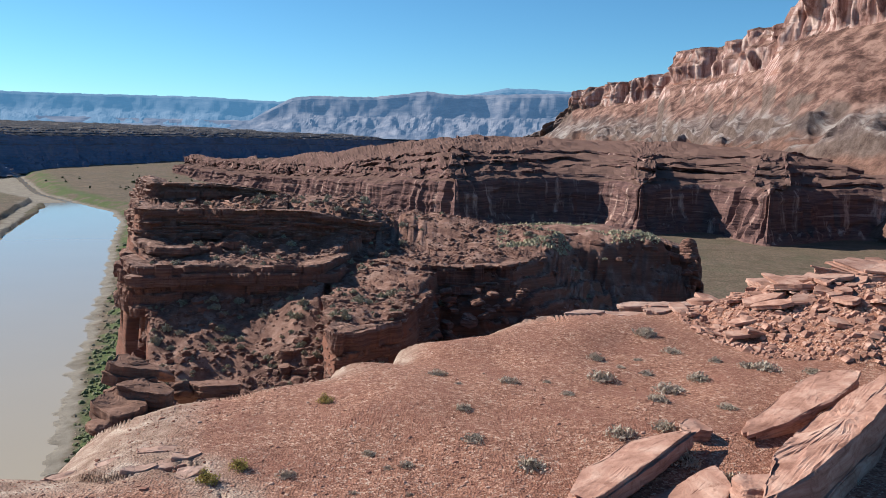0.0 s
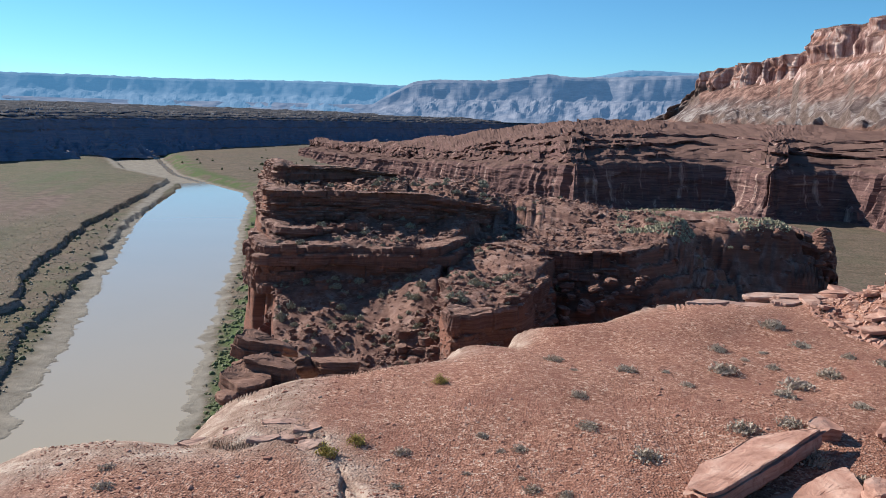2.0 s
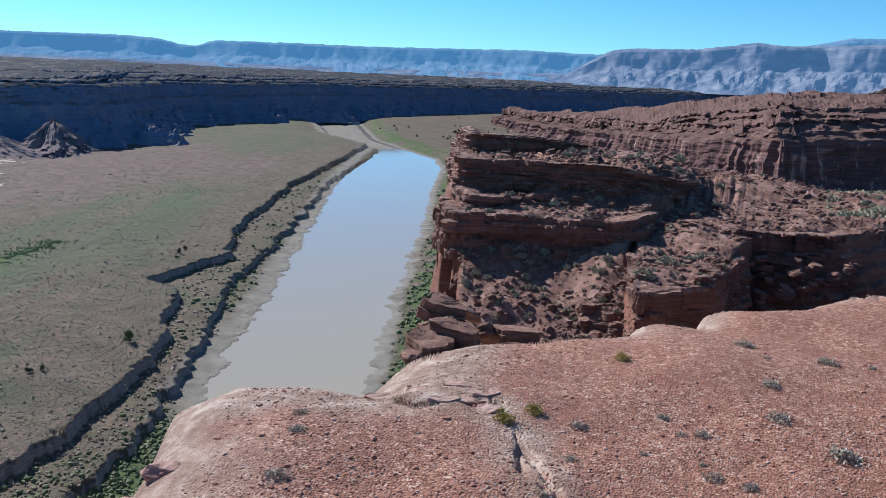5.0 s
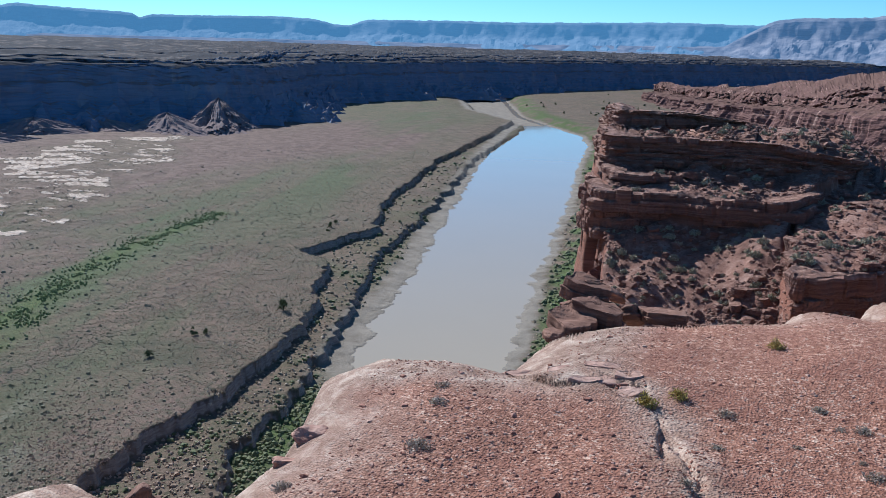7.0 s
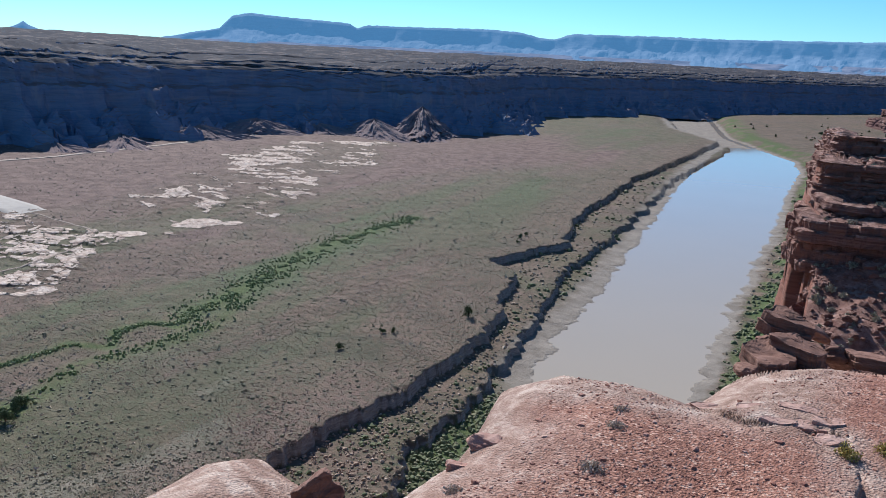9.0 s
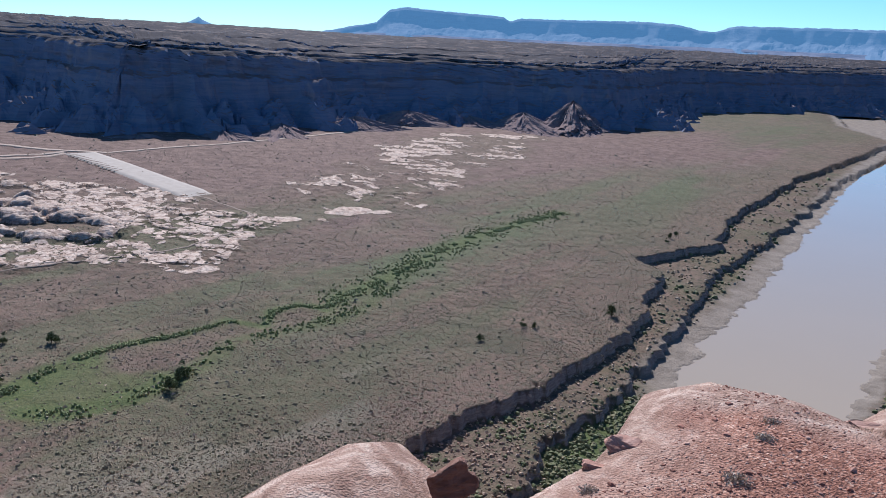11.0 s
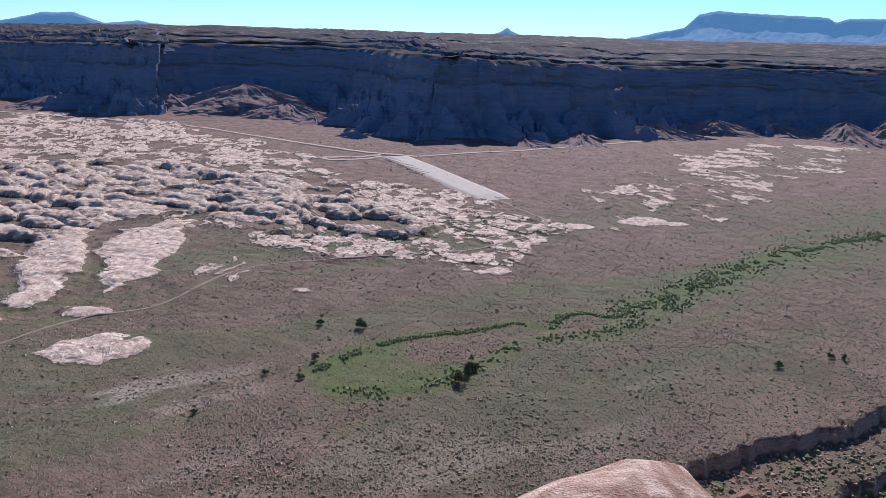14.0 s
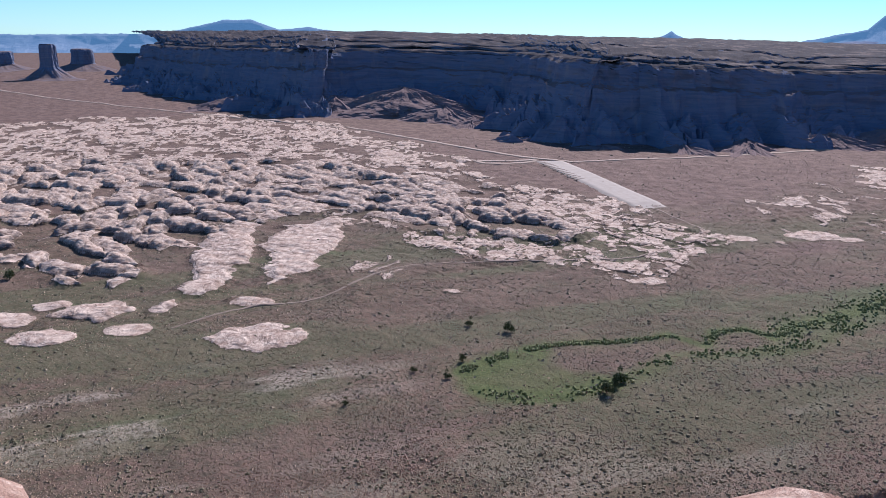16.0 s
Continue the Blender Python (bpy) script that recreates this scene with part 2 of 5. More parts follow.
def ground_material():
    k = Nodes("valley floor", 0.95, 0.1)
    big, mid, fine = k.noise(0.012, 5, 0.6), k.noise(0.09, 5, 0.65), k.noise(0.9, 4, 0.7)
    soil = k.ramp(mid, (0.34, (0.10, 0.07, 0.049)), (0.5, (0.15, 0.107, 0.077)), (0.66, (0.225, 0.158, 0.118)))
    soil = k.mix(k.math("MULTIPLY", k.span(big, 0.5, 0.66), 0.7), soil, (0.185, 0.128, 0.105))
    soil = k.mix(k.math("MULTIPLY", k.span(k.noise(0.02, 5, 0.65, None, 0.5), 0.52, 0.66), 0.6), soil, (0.075, 0.088, 0.05))
    brush = k.mix(k.span(fine, 0.4, 0.6), (0.15, 0.128, 0.09), (0.08, 0.08, 0.052))
    col = k.mix(k.math("MULTIPLY", k.span(k.noise(0.35, 3), 0.42, 0.58), 0.6), soil, brush)
    tuft = k.span(k.cells(0.42, k.pos((1.0, 1.0, 1.0))), 0.5, 0.22)
    thick = k.span(k.noise(0.03, 5, 0.7, None, 0.4), 0.35, 0.62)
    col = k.mix(k.math("MULTIPLY", k.math("SUBTRACT", 1.0, tuft), k.math("MULTIPLY", thick, 0.45)), col, (0.215, 0.155, 0.11))
    col = k.mix(k.math("MULTIPLY", tuft, 0.6), col, (0.07, 0.07, 0.042))
    red = k.mix(k.span(mid, 0.4, 0.6), (0.135, 0.092, 0.076), (0.205, 0.143, 0.117))
    col = k.mix(k.layer("dry"), col, red)
    col = k.mix(k.math("MULTIPLY", k.layer("sage"), 0.85), col, k.mix(k.span(fine, 0.35, 0.65), (0.07, 0.09, 0.042), (0.13, 0.15, 0.075)))
    col = k.mix(k.math("MULTIPLY", k.layer("silt"), k.span(fine, 0.35, 0.6)), col, (0.42, 0.37, 0.30))
    slick = k.ramp(k.noise(0.25, 6, 0.7), (0.36, (0.36, 0.265, 0.205)), (0.5, (0.56, 0.45, 0.365)), (0.64, (0.74, 0.63, 0.525)))
    lay = k.noise(1.0, 6, 0.54, k.pos((0.03, 0.055, 0.06)), 0.8)
    bare = k.span(k.math("ADD", k.layer("slick"), k.math("MULTIPLY", k.math("SUBTRACT", lay, 0.5), 1.3)), 0.44, 0.52)
    crack = k.span(k.cells(0.13, k.pos((1.0, 1.7, 1.0)), "DISTANCE_TO_EDGE"), 0.09, 0.03)
    slick = k.mix(k.math("MULTIPLY", crack, k.math("MULTIPLY", k.span(k.noise(0.03, 3), 0.42, 0.55), 0.3)), slick, (0.17, 0.12, 0.095))
    col = k.mix(k.math("MULTIPLY", bare, k.span(k.layer("slick"), 0.02, 0.15)), col, slick)
    k.bump(k.math("MULTIPLY", bare, k.noise(1.0, 6, 0.6, k.pos((0.06, 0.06, 0.5)), 0.6)), 1.0, 3.0)
    col = k.mix(k.layer("green"), col, k.mix(k.span(fine, 0.35, 0.65), (0.06, 0.09, 0.03), (0.13, 0.15, 0.055)))
    mud = k.ramp(mid, (0.35, (0.21, 0.18, 0.145)), (0.65, (0.31, 0.27, 0.22)))
    col = k.mix(k.layer("mud"), col, mud)
    bank = k.ramp(k.noise(1.0, 4, 0.6, k.pos((0.3, 0.3, 2.0))), (0.35, (0.22, 0.175, 0.15)), (0.65, (0.38, 0.32, 0.275)))
    col = k.mix(k.up(0.8, 0.6), col, bank)
    k.bump(fine, 0.8, 0.5), k.bump(mid, 0.5, 1.0)
    return k.done(col)


GROUND = ground_material()


def rim_material():
    k = Nodes("red rim rock and gravel", 0.9, 0.2)
    chip = k.t.nodes.new("ShaderNodeSeparateColor")
    k.put(chip.inputs[0], k.cells(13.0, out="Color"))
    chunk = k.t.nodes.new("ShaderNodeSeparateColor")
    k.put(chunk.inputs[0], k.cells(5.0, out="Color"))
    pick = k.math("ADD", k.math("MULTIPLY", chip.outputs[0], 0.7), k.math("MULTIPLY", chunk.outputs[1], 0.3))
    stones = k.ramp(pick, (0.1, (0.18, 0.078, 0.05)), (0.4, (0.31, 0.143, 0.092)), (0.62, (0.40, 0.197, 0.132)), (0.8, (0.51, 0.295, 0.21)), (0.95, (0.66, 0.47, 0.36)))
    patch = k.noise(0.35, 5, 0.6)
    loose = k.mix(k.math("MULTIPLY", k.span(patch, 0.4, 0.7), 0.6), stones, (0.27, 0.115, 0.078))
    k.bump(k.cells(13.0), 0.8, 0.06)
    slick = k.ramp(k.noise(0.8, 6, 0.68, k.pos((1, 1, 3)), 0.6), (0.38, (0.26, 0.16, 0.115)), (0.5, (0.39, 0.265, 0.20)), (0.62, (0.57, 0.44, 0.35)))
    slick = k.mix(k.span(k.noise(3.5, 5, 0.7), 0.52, 0.7), slick, (0.29, 0.165, 0.122))
    flat = k.mix(k.layer("slick"), loose, slick)
    far = k.ramp(k.noise(0.5, 6, 0.7), (0.36, (0.15, 0.075, 0.056)), (0.5, (0.265, 0.14, 0.102)), (0.64, (0.40, 0.25, 0.195)))
    flat = k.mix(k.layer("mesa"), flat, far)
    beds = k.noise(1.0, 5, 0.65, k.pos((0.05, 0.05, 1.1)))
    face = k.ramp(beds, (0.3, (0.13, 0.055, 0.035)), (0.45, (0.27, 0.115, 0.075)), (0.55, (0.17, 0.075, 0.05)), (0.7, (0.36, 0.185, 0.13)))
    face = k.mix(k.layer("slick"), face, slick)
    k.bump(k.noise(0.8, 8, 0.75), 0.6, 0.22), k.bump(k.noise(9.0, 4, 0.7), 0.6, 0.05)
    return k.done(k.mix(k.up(0.5, 0.8), face, flat))


RIM = rim_material()


def water_material():
    k = Nodes("silty river water", 0.06, 0.5)
    k.b.inputs["IOR"].default_value = 1.33
    k.bump(k.noise(0.5, 3, 0.5, k.pos((1.0, 0.35, 1.0))), 0.05, 0.1)
    return k.done(k.mix(k.noise(0.01, 3), (0.40, 0.335, 0.235), (0.44, 0.365, 0.26)))


WATER = water_material()


def rock_material(name, dark, mid, pale, scale=1.0):
    k = Nodes(name, 0.9, 0.2)
    beds = k.noise(1.0, 5, 0.65, k.pos((0.5 * scale, 0.5 * scale, 4 * scale)), 0.5)
    col = k.ramp(beds, (0.3, dark), (0.5, mid), (0.72, pale))
    col = k.mix(k.span(k.noise(2.2 * scale, 6, 0.7), 0.5, 0.75), col, dark)
    k.bump(beds, 0.5, 0.12), k.bump(k.noise(6 * scale, 6, 0.7), 0.6, 0.05)
    return k.done(col)


SLAB = rock_material("weathered red sandstone", (0.24, 0.115, 0.08), (0.45, 0.25, 0.185), (0.63, 0.425, 0.335))


def ledge_material():
    k = Nodes("dark red ledge rock", 0.9, 0.2)
    beds = k.noise(1.0, 5, 0.7, k.pos((0.04, 0.04, 1.3)))
    face = k.ramp(beds, (0.34, (0.125, 0.06, 0.046)), (0.45, (0.28, 0.14, 0.104)), (0.55, (0.165, 0.084, 0.066)), (0.68, (0.44, 0.26, 0.205)))
    face = k.mix(k.span(k.noise(0.4, 6, 0.7), 0.5, 0.75), face, (0.22, 0.11, 0.08))
    top = k.ramp(k.noise(0.9, 6, 0.7), (0.36, (0.16, 0.085, 0.062)), (0.5, (0.29, 0.16, 0.118)), (0.64, (0.46, 0.29, 0.225)))
    k.bump(beds, 0.8, 0.5), k.bump(k.noise(1.2, 8, 0.75), 0.9, 0.5)
    return k.done(k.mix(k.up(0.5, 0.8), face, top))


LEDGE = ledge_material()


def leaf_material(name, a, b, dry):
    k = Nodes(name, 0.8, 0.15)
    n = k.t.nodes.new("ShaderNodeObjectInfo")
    isle = k.geo.outputs["Random Per Island"]
    col = k.ramp(isle, (0.0, a), (0.6, b), (1.0, dry))
    return k.done(k.mix(k.math("MULTIPLY", n.outputs["Random"], 0.35), col, dry))


SCRUB = leaf_material("grey green scrub", (0.33, 0.27, 0.20), (0.50, 0.42, 0.33), (0.64, 0.54, 0.44))
MESA_SCRUB = leaf_material("dark grey scrub", (0.25, 0.23, 0.155), (0.37, 0.34, 0.24), (0.48, 0.42, 0.32))
RABBIT = leaf_material("yellow green rabbitbrush", (0.36, 0.29, 0.06), (0.52, 0.43, 0.11), (0.50, 0.38, 0.15))
LEAF = leaf_material("dark green leaves", (0.06, 0.095, 0.04), (0.11, 0.15, 0.065), (0.16, 0.18, 0.095))
def brush_material():
    k = Nodes("valley brush", 0.85, 0.1)
    col = k.ramp(k.geo.outputs["Random Per Island"], (0.0, (0.235, 0.19, 0.12)), (0.6, (0.37, 0.295, 0.20)), (1.0, (0.58, 0.455, 0.335)))
    col = k.mix(k.math("MULTIPLY", k.span(k.noise(0.018, 5, 0.65, None, 0.5), 0.5, 0.64), 0.6), col, (0.16, 0.185, 0.105))
    col = k.mix(k.math("MULTIPLY", k.span(k.noise(0.013, 5, 0.6), 0.52, 0.66), 0.5), col, (0.40, 0.26, 0.20))
    return k.done(col)


BRUSH = brush_material()
BANK_LEAF = leaf_material("bank bush leaves", (0.075, 0.105, 0.04), (0.14, 0.165, 0.07), (0.24, 0.22, 0.12))
RUSH = leaf_material("green rushes", (0.12, 0.175, 0.055), (0.21, 0.255, 0.10), (0.33, 0.32, 0.16))


def plain_material(name, col, vary=0.2, rough=0.85, scale=3.0):
    k = Nodes(name, rough, 0.2)
    n = k.noise(scale, 5, 0.65)
    k.bump(n, 0.3, 0.02)
    dark = tuple(c * (1 - vary) for c in col)
    return k.done(k.mix(k.span(n, 0.3, 0.7), dark, col))


BARK = plain_material("grey brown bark", (0.16, 0.12, 0.09), 0.4)
PALE_ROAD = plain_material("pale gravel road", (0.42, 0.34, 0.27), 0.2, 0.95, 0.4)
CONCRETE = plain_material("weathered pale concrete", (0.44, 0.40, 0.345), 0.15, 0.9, 0.2)

# ---- valley: river, banks, floor ----
RIVER_R = [(-90, 120), (-110, 200), (-132, 275), (-175, 396), (-252, 621), (-318, 800), (-374, 970), (-430, 1090), (-525, 1195)]
RIVER_L = [(-560, 1160), (-538, 1085), (-402, 742), (-296, 505), (-230, 358), (-198, 275), (-178, 235), (-150, 195), (-125, 150), (-100, 100)]
FAR_RIVER = [(-525, 1195), (-640, 1330), (-880, 1740), (-1000, 1950), (-1050, 1850), (-918, 1605), (-740, 1330), (-560, 1160)]
RIVER = RIVER_R + FAR_RIVER[1:-1] + RIVER_L
TERRACE_IN = [(-128, 95), (-156, 155), (-203, 266), (-253, 355), (-309, 504), (-424, 779), (-512, 1054), (-545, 1150), (-740, 1345), (-930, 1640), (-1500, 1900), (-3000, 1500), (-3000, -900), (-400, -900), (-128, -100)]
TERRACE_OUT = [(-150, 70), (-173, 123), (-184, 175), (-204, 240), (-216, 258), (-261, 323), (-283, 327), (-288, 402), (-330, 470), (-420, 690), (-505, 960), (-580, 1180), (-960, 1640), (-1500, 1800), (-3000, 1500), (-3000, -900), (-400, -900), (-150, -100)]
DOMES = [(-372, -185), (-355, -120), (-388, -104), (-440, -98), (-480, -60), (-500, -24), (-471, 9), (-440, 60), (-425, 100), (-470, 110), (-590, 85), (-650, 20), (-713, -81), (-710, -175), (-676, -300), (-480, -300)]
PAVEMENT = [(-640, -420), (-957, -480), (-1080, -330), (-1109, -197), (-984, -46), (-791, 43), (-600, 85), (-470, 185), (-430, 185), (-392, 120), (-400, 50), (-440, 20), (-560, -100), (-560, -300)]
TONGUE_L = [(-318, -88), (-365, -86), (-410, -92), (-462, -92), (-466, -72), (-420, -64), (-396, -60), (-352, -66)]
TONGUE_R = [(-333, -62), (-350, -52), (-386, -54), (-430, -62), (-470, -56), (-482, -22), (-440, -16), (-400, -26), (-372, -30), (-345, -48)]
FLAT_ROCK = [(-372, -34), (-330, -10), (-350, 2), (-372, 22), (-388, 60), (-396, 100), (-412, 96), (-420, 40), (-400, -10)]
LONE_ROCKS = [(-319, -111, 15, 1.9), (-289, -119, 12, 1.3), (-297, -90, 10, 0.8), (-287, -44, 17, 1.6), (-327, -130, 8, 0.8), (-309, -141, 12, 1.6), (-354, 122, 10, 0.6), (-342, 31, 5, 0.5), (-330, -52, 9, 0.9), (-442, 246, 16, 0.8), (-436, 200, 12, 0.7), (-432, 264, 9, 0.6)]
SLICK_STRIP = [(-425, 215), (-445, 300), (-540, 430), (-640, 570), (-740, 660), (-760, 560), (-700, 420), (-590, 300), (-520, 230)]
CREEK_NORTH = [(-254, 27), (-262, 37), (-269, 46), (-277, 62), (-279, 88), (-284, 108), (-274, 118), (-288, 127), (-290, 140), (-281, 146), (-293, 159), (-305, 185), (-320, 212), (-341, 246), (-363, 296), (-388, 372)]
CREEK_SOUTH = [(-237, 32), (-231, 40), (-232, 56), (-241, 76), (-256, 93), (-265, 104), (-264, 116), (-267, 136), (-272, 155), (-293, 184)]
POND = [(-262, 26), (-268, 46), (-274, 56), (-262, 62), (-252, 58), (-246, 72), (-238, 80), (-228, 58), (-229, 38), (-240, 22)]
# green and grey-green ground: place, half-lengths along and across the valley, strength
MEADOWS = [(-300, 190, 40, 12, 0.7), (-345, 262, 55, 14, 0.7), (-385, 300, 60, 22, 0.55), (-330, 150, 35, 12, 0.4), (-440, 225, 26, 10, 0.6), (-400, 240, 30, 10, 0.5), (-232, -60, 60, 10, 0.45), (-375, 60, 35, 9, 0.5), (-398, -48, 30, 6, 0.8), (-372, -190, 18, 6, 0.9), (-600, 900, 160, 30, 0.5), (-700, 1050, 160, 30, 0.5)]


def valley(x, y, parts=False):
    wob = 5 * fbm(x / 22, y / 22, 1.5, 4) + 2.0 * fbm(x / 3.5, y / 3.5, 7.0, 3)
    riv = inside_dist(x, y, RIVER) + 0.35 * wob + 2.6 * fbm(x / 9, y / 9, 12.5, 4, 0.6)
    t_in, t_out = inside_dist(x, y, TERRACE_IN) + 0.8 * wob, inside_dist(x, y, TERRACE_OUT) + 0.7 * wob
    west = smooth(-25, 0, t_in + 20)
    z = np.where(riv > 0, -1.5 * smooth(0, 12, riv), 0.25 + np.minimum(-riv * 0.06, 1.6))
    z = z + (1 - west) * smooth(8, 30, -riv) * 3.5
    z = z + 3.0 * smooth(-1.2, 0.8, t_in) + 4.2 * smooth(-1.2, 0.8, t_out)
    inner = smooth(0, 60, t_out)
    z = z + inner * (0.6 * fbm(x / 60, y / 60, 3.0, 3) + 0.25 * fbm(x / 6, y / 6, 9.0, 3))
    bar = smooth(0, 14, inside_dist(x, y, FAR_RIVER) + 0.5 * wob)
    z = z + bar * (0.25 - z)
    r = np.hypot(x, y)
    strip = smooth(-15, 25, inside_dist(x, y, SLICK_STRIP) + 25 * fbm(x / 50, y / 30, 4.4, 4))
    warp, jig = 0.6 * fbm(x / 40, y / 40, 1.1, 2), 0.25 * fbm(x / 6, y / 6, 6.5, 3)
    gap2, val2 = plates((x - y * 0.3) / 9 + jig, (y + x * 0.3) / 6 - jig, 9)
    # rounded white domes with soil between them
    domes = smooth(-8, 10, inside_dist(x, y, DOMES) + 14 * fbm(x / 40, y / 40, 2.2, 3))
    gap, val = plates((x + y * 0.2) / 19 + warp + 0.5 * jig, (y - x * 0.2) / 15 + warp + 0.5 * jig, 5)
    gap3, val3 = plates((x - y * 0.4) / 7.5 + jig, (y + x * 0.4) / 6 + jig, 3)
    shape = np.sqrt(np.clip(gap * 2.0, 0, 1)) * smooth(-0.55, -0.35, val)
    shape3 = np.sqrt(np.clip(gap3 * 2.2, 0, 1))
    dome = domes * (shape * (2.6 + 2.2 * val) + shape3 * (0.7 + 0.5 * val3) * smooth(0.1, 0.4, shape))
    # broad bare sheets broken by low steps
    sheet = smooth(-14, 16, 14 + inside_dist(x, y, PAVEMENT) + 26 * fbm(x / 60, y / 60, 8.2, 4)) * (1 - domes)
    gap4, val4 = plates((x + y * 0.1) / 34 + warp + jig, (y - x * 0.1) / 22 + jig, 12)
    slabby = smooth(0.02, 0.10, gap4) * smooth(-0.8, -0.6, val4 + 0.5 * fbm(x / 25, y / 25, 3.9, 3))
    tongue = np.maximum.reduce([smooth(-4, 7, inside_dist(x, y, q) + 5 * fbm(x / 14, y / 14, 5.5, 4)) * k for q, k in ((TONGUE_L, 1.0), (TONGUE_R, 0.8), (FLAT_ROCK, 0.35))])
    lone = 0 * x
    for px, py, pw, ph in LONE_ROCKS:
        lone = np.maximum(lone, ph * np.sqrt(np.clip(1 - ((x - px) ** 2 * 1.6 + (y - py) ** 2) / pw ** 2 + 0.45 * fbm(x / 7, y / 7, 2.9, 3), 0, 1)))
    z = z + np.maximum(dome, tongue * (2.6 + 0.7 * fbm(x / 16, y / 16, 4.6, 4))) + lone + sheet * slabby * (0.8 + 0.7 * val4 + 0.4 * smooth(0.03, 0.15, gap2) * val2) + strip * 0.5 * smooth(0.02, 0.1, gap2) * (1 + val2)
    z = z + (3.0 * smooth(450, 800, -x) + 14 * smooth(1200, 3500, r)) * smooth(0, 60, -riv)
    if not parts:
        return z
    slick = np.maximum.reduce([domes * smooth(0.12, 0.4, shape) * 1.0, sheet * slabby * (0.42 + 0.4 * smooth(0.02, 0.12, gap2) * (val2 > -0.6)), smooth(0.25, 0.5, tongue) * 0.95, smooth(0.15, 0.5, lone) * 0.95])
    slick = np.maximum(slick, 0.4 * strip + 0.5 * strip * smooth(0.02, 0.1, gap2) * smooth(-0.1, 0.25, vnoise(x / 55, y / 55, 71.0)) * smooth(0.0, 0.1, fbm((0.57 * x + 0.82 * y) / 70, (0.82 * x - 0.57 * y) / 9, 8.8, 4) + 0.25 * val2))
    slick = np.clip(np.maximum(slick, 0.32 * sheet + 0.34 * domes), 0, 1)
    north, south = line_dist(x, y, CREEK_NORTH) + 1.5 * fbm(x / 6, y / 6, 1.7, 2), line_dist(x, y, CREEK_SOUTH) + 1.5 * fbm(x / 8, y / 8, 2.7, 2)
    ring = np.maximum(0.9 * np.exp(-(north / 2.6) ** 2) + (0.3 + 0.35 * smooth(130, 170, y)) * np.exp(-(north / 9) ** 2), 0.7 * np.exp(-(south / 4.5) ** 2))
    ring = ring + 0.75 * smooth(-4, 5, inside_dist(x, y, POND) + 4 * fbm(x / 10, y / 10, 2.0, 3))
    sage = 0 * x
    for px, py, ln, wd, k in MEADOWS:
        u, v = (-0.3 * (x - px) + 0.95 * (y - py)) / ln, (0.95 * (x - px) + 0.3 * (y - py)) / wd
        sage = np.maximum(sage, k * smooth(1.3, 0.5, np.hypot(u, v) + 0.5 * fbm(x / 18, y / 18, 9.9, 4)))
    along, across = -0.35 * x + 0.94 * y, 0.94 * x + 0.35 * y
    streak = fbm(along / 160, across / 22, 44.0, 4)
    silt = smooth(0.0, 0.4, fbm(along / 40, across / 9, 61.0, 4)) * np.maximum(smooth(30, 12, np.abs(across + 242)) * smooth(60, -60, y) * 0.9, smooth(70, 10, t_out) * smooth(330, 190, r) * 1.0)
    bank = (1 - west) * smooth(5, 12, -riv) * smooth(60, 34, -riv) * smooth(-0.6, 0.0, fbm(x / 16, y / 16, 5.0, 3))
    low = smooth(-0.5, -3, t_in) * smooth(9, 17, -riv) * west + smooth(0, 2, t_in) * smooth(0, -2, t_out) * smooth(-0.2, 0.3, fbm(x / 20, y / 20, 6.6, 3)) * 0.6
    meadow = np.clip(np.exp(-((x + 160) / 16) ** 2 - ((y - 178) / 38) ** 2) * (1 - smooth(-3, 0, t_in)) * 1.5, 0, 1)
    green = np.clip(ring + bank + low * 0.3 + meadow, 0, 1)
    mud = smooth(-18, -6, riv) * np.where(west > 0.5, 1, smooth(-8, -3, riv)) * (riv < 3)
    mud = np.clip(np.maximum(mud * (1 - meadow), bar), 0, 1)
    dry = np.clip(smooth(430, 560, -x) * smooth(1100, 700, y) + 0.3 * smooth(0.1, 0.5, streak) * inner + 0.8 * np.exp(-((x + 425) / 28) ** 2 - ((y - 225) / 30) ** 2), 0, 1) * (1 - slick)
    sage = np.clip(sage + 0.55 * smooth(0.0, -0.5, streak) * inner * smooth(-650, -420, x) + 0.4 * smooth(350, 520, y) * inner * smooth(-200, -300, x), 0, 1) * (1 - dry)
    return z, dict(slick=slick, green=green, mud=mud, dry=dry, sage=sage, silt=silt * inner)


az = np.concatenate([np.arange(-180, -32, 3.0), np.arange(-32, 14, 0.4), np.arange(14, 116, 0.12), np.linspace(116, 180, 22)])
gr = 1 / np.concatenate([np.linspace(1 / 150, 1 / 300, 150, False), np.linspace(1 / 300, 1 / 780, 400, False), np.linspace(1 / 780, 1 / 4900, 150)])[:, None]
gx, gy = -np.sin(np.radians(az))[None] * gr, np.cos(np.radians(az))[None] * gr
gz, layers = valley(gx, gy, True)
me = grid_mesh("ground", gx, gy, gz, True)
paint(me, **layers)
setting("ground", me, GROUND, "brown scrub-covered river flats with bare pale slickrock", "ground")

wx, wy = np.meshgrid(np.linspace(-1400, 0, 15), np.linspace(60, 2200, 22))
setting("river", grid_mesh("river", wx, wy, 0 * wx, False), WATER, "calm silty brown river reflecting the pale sky", "river")


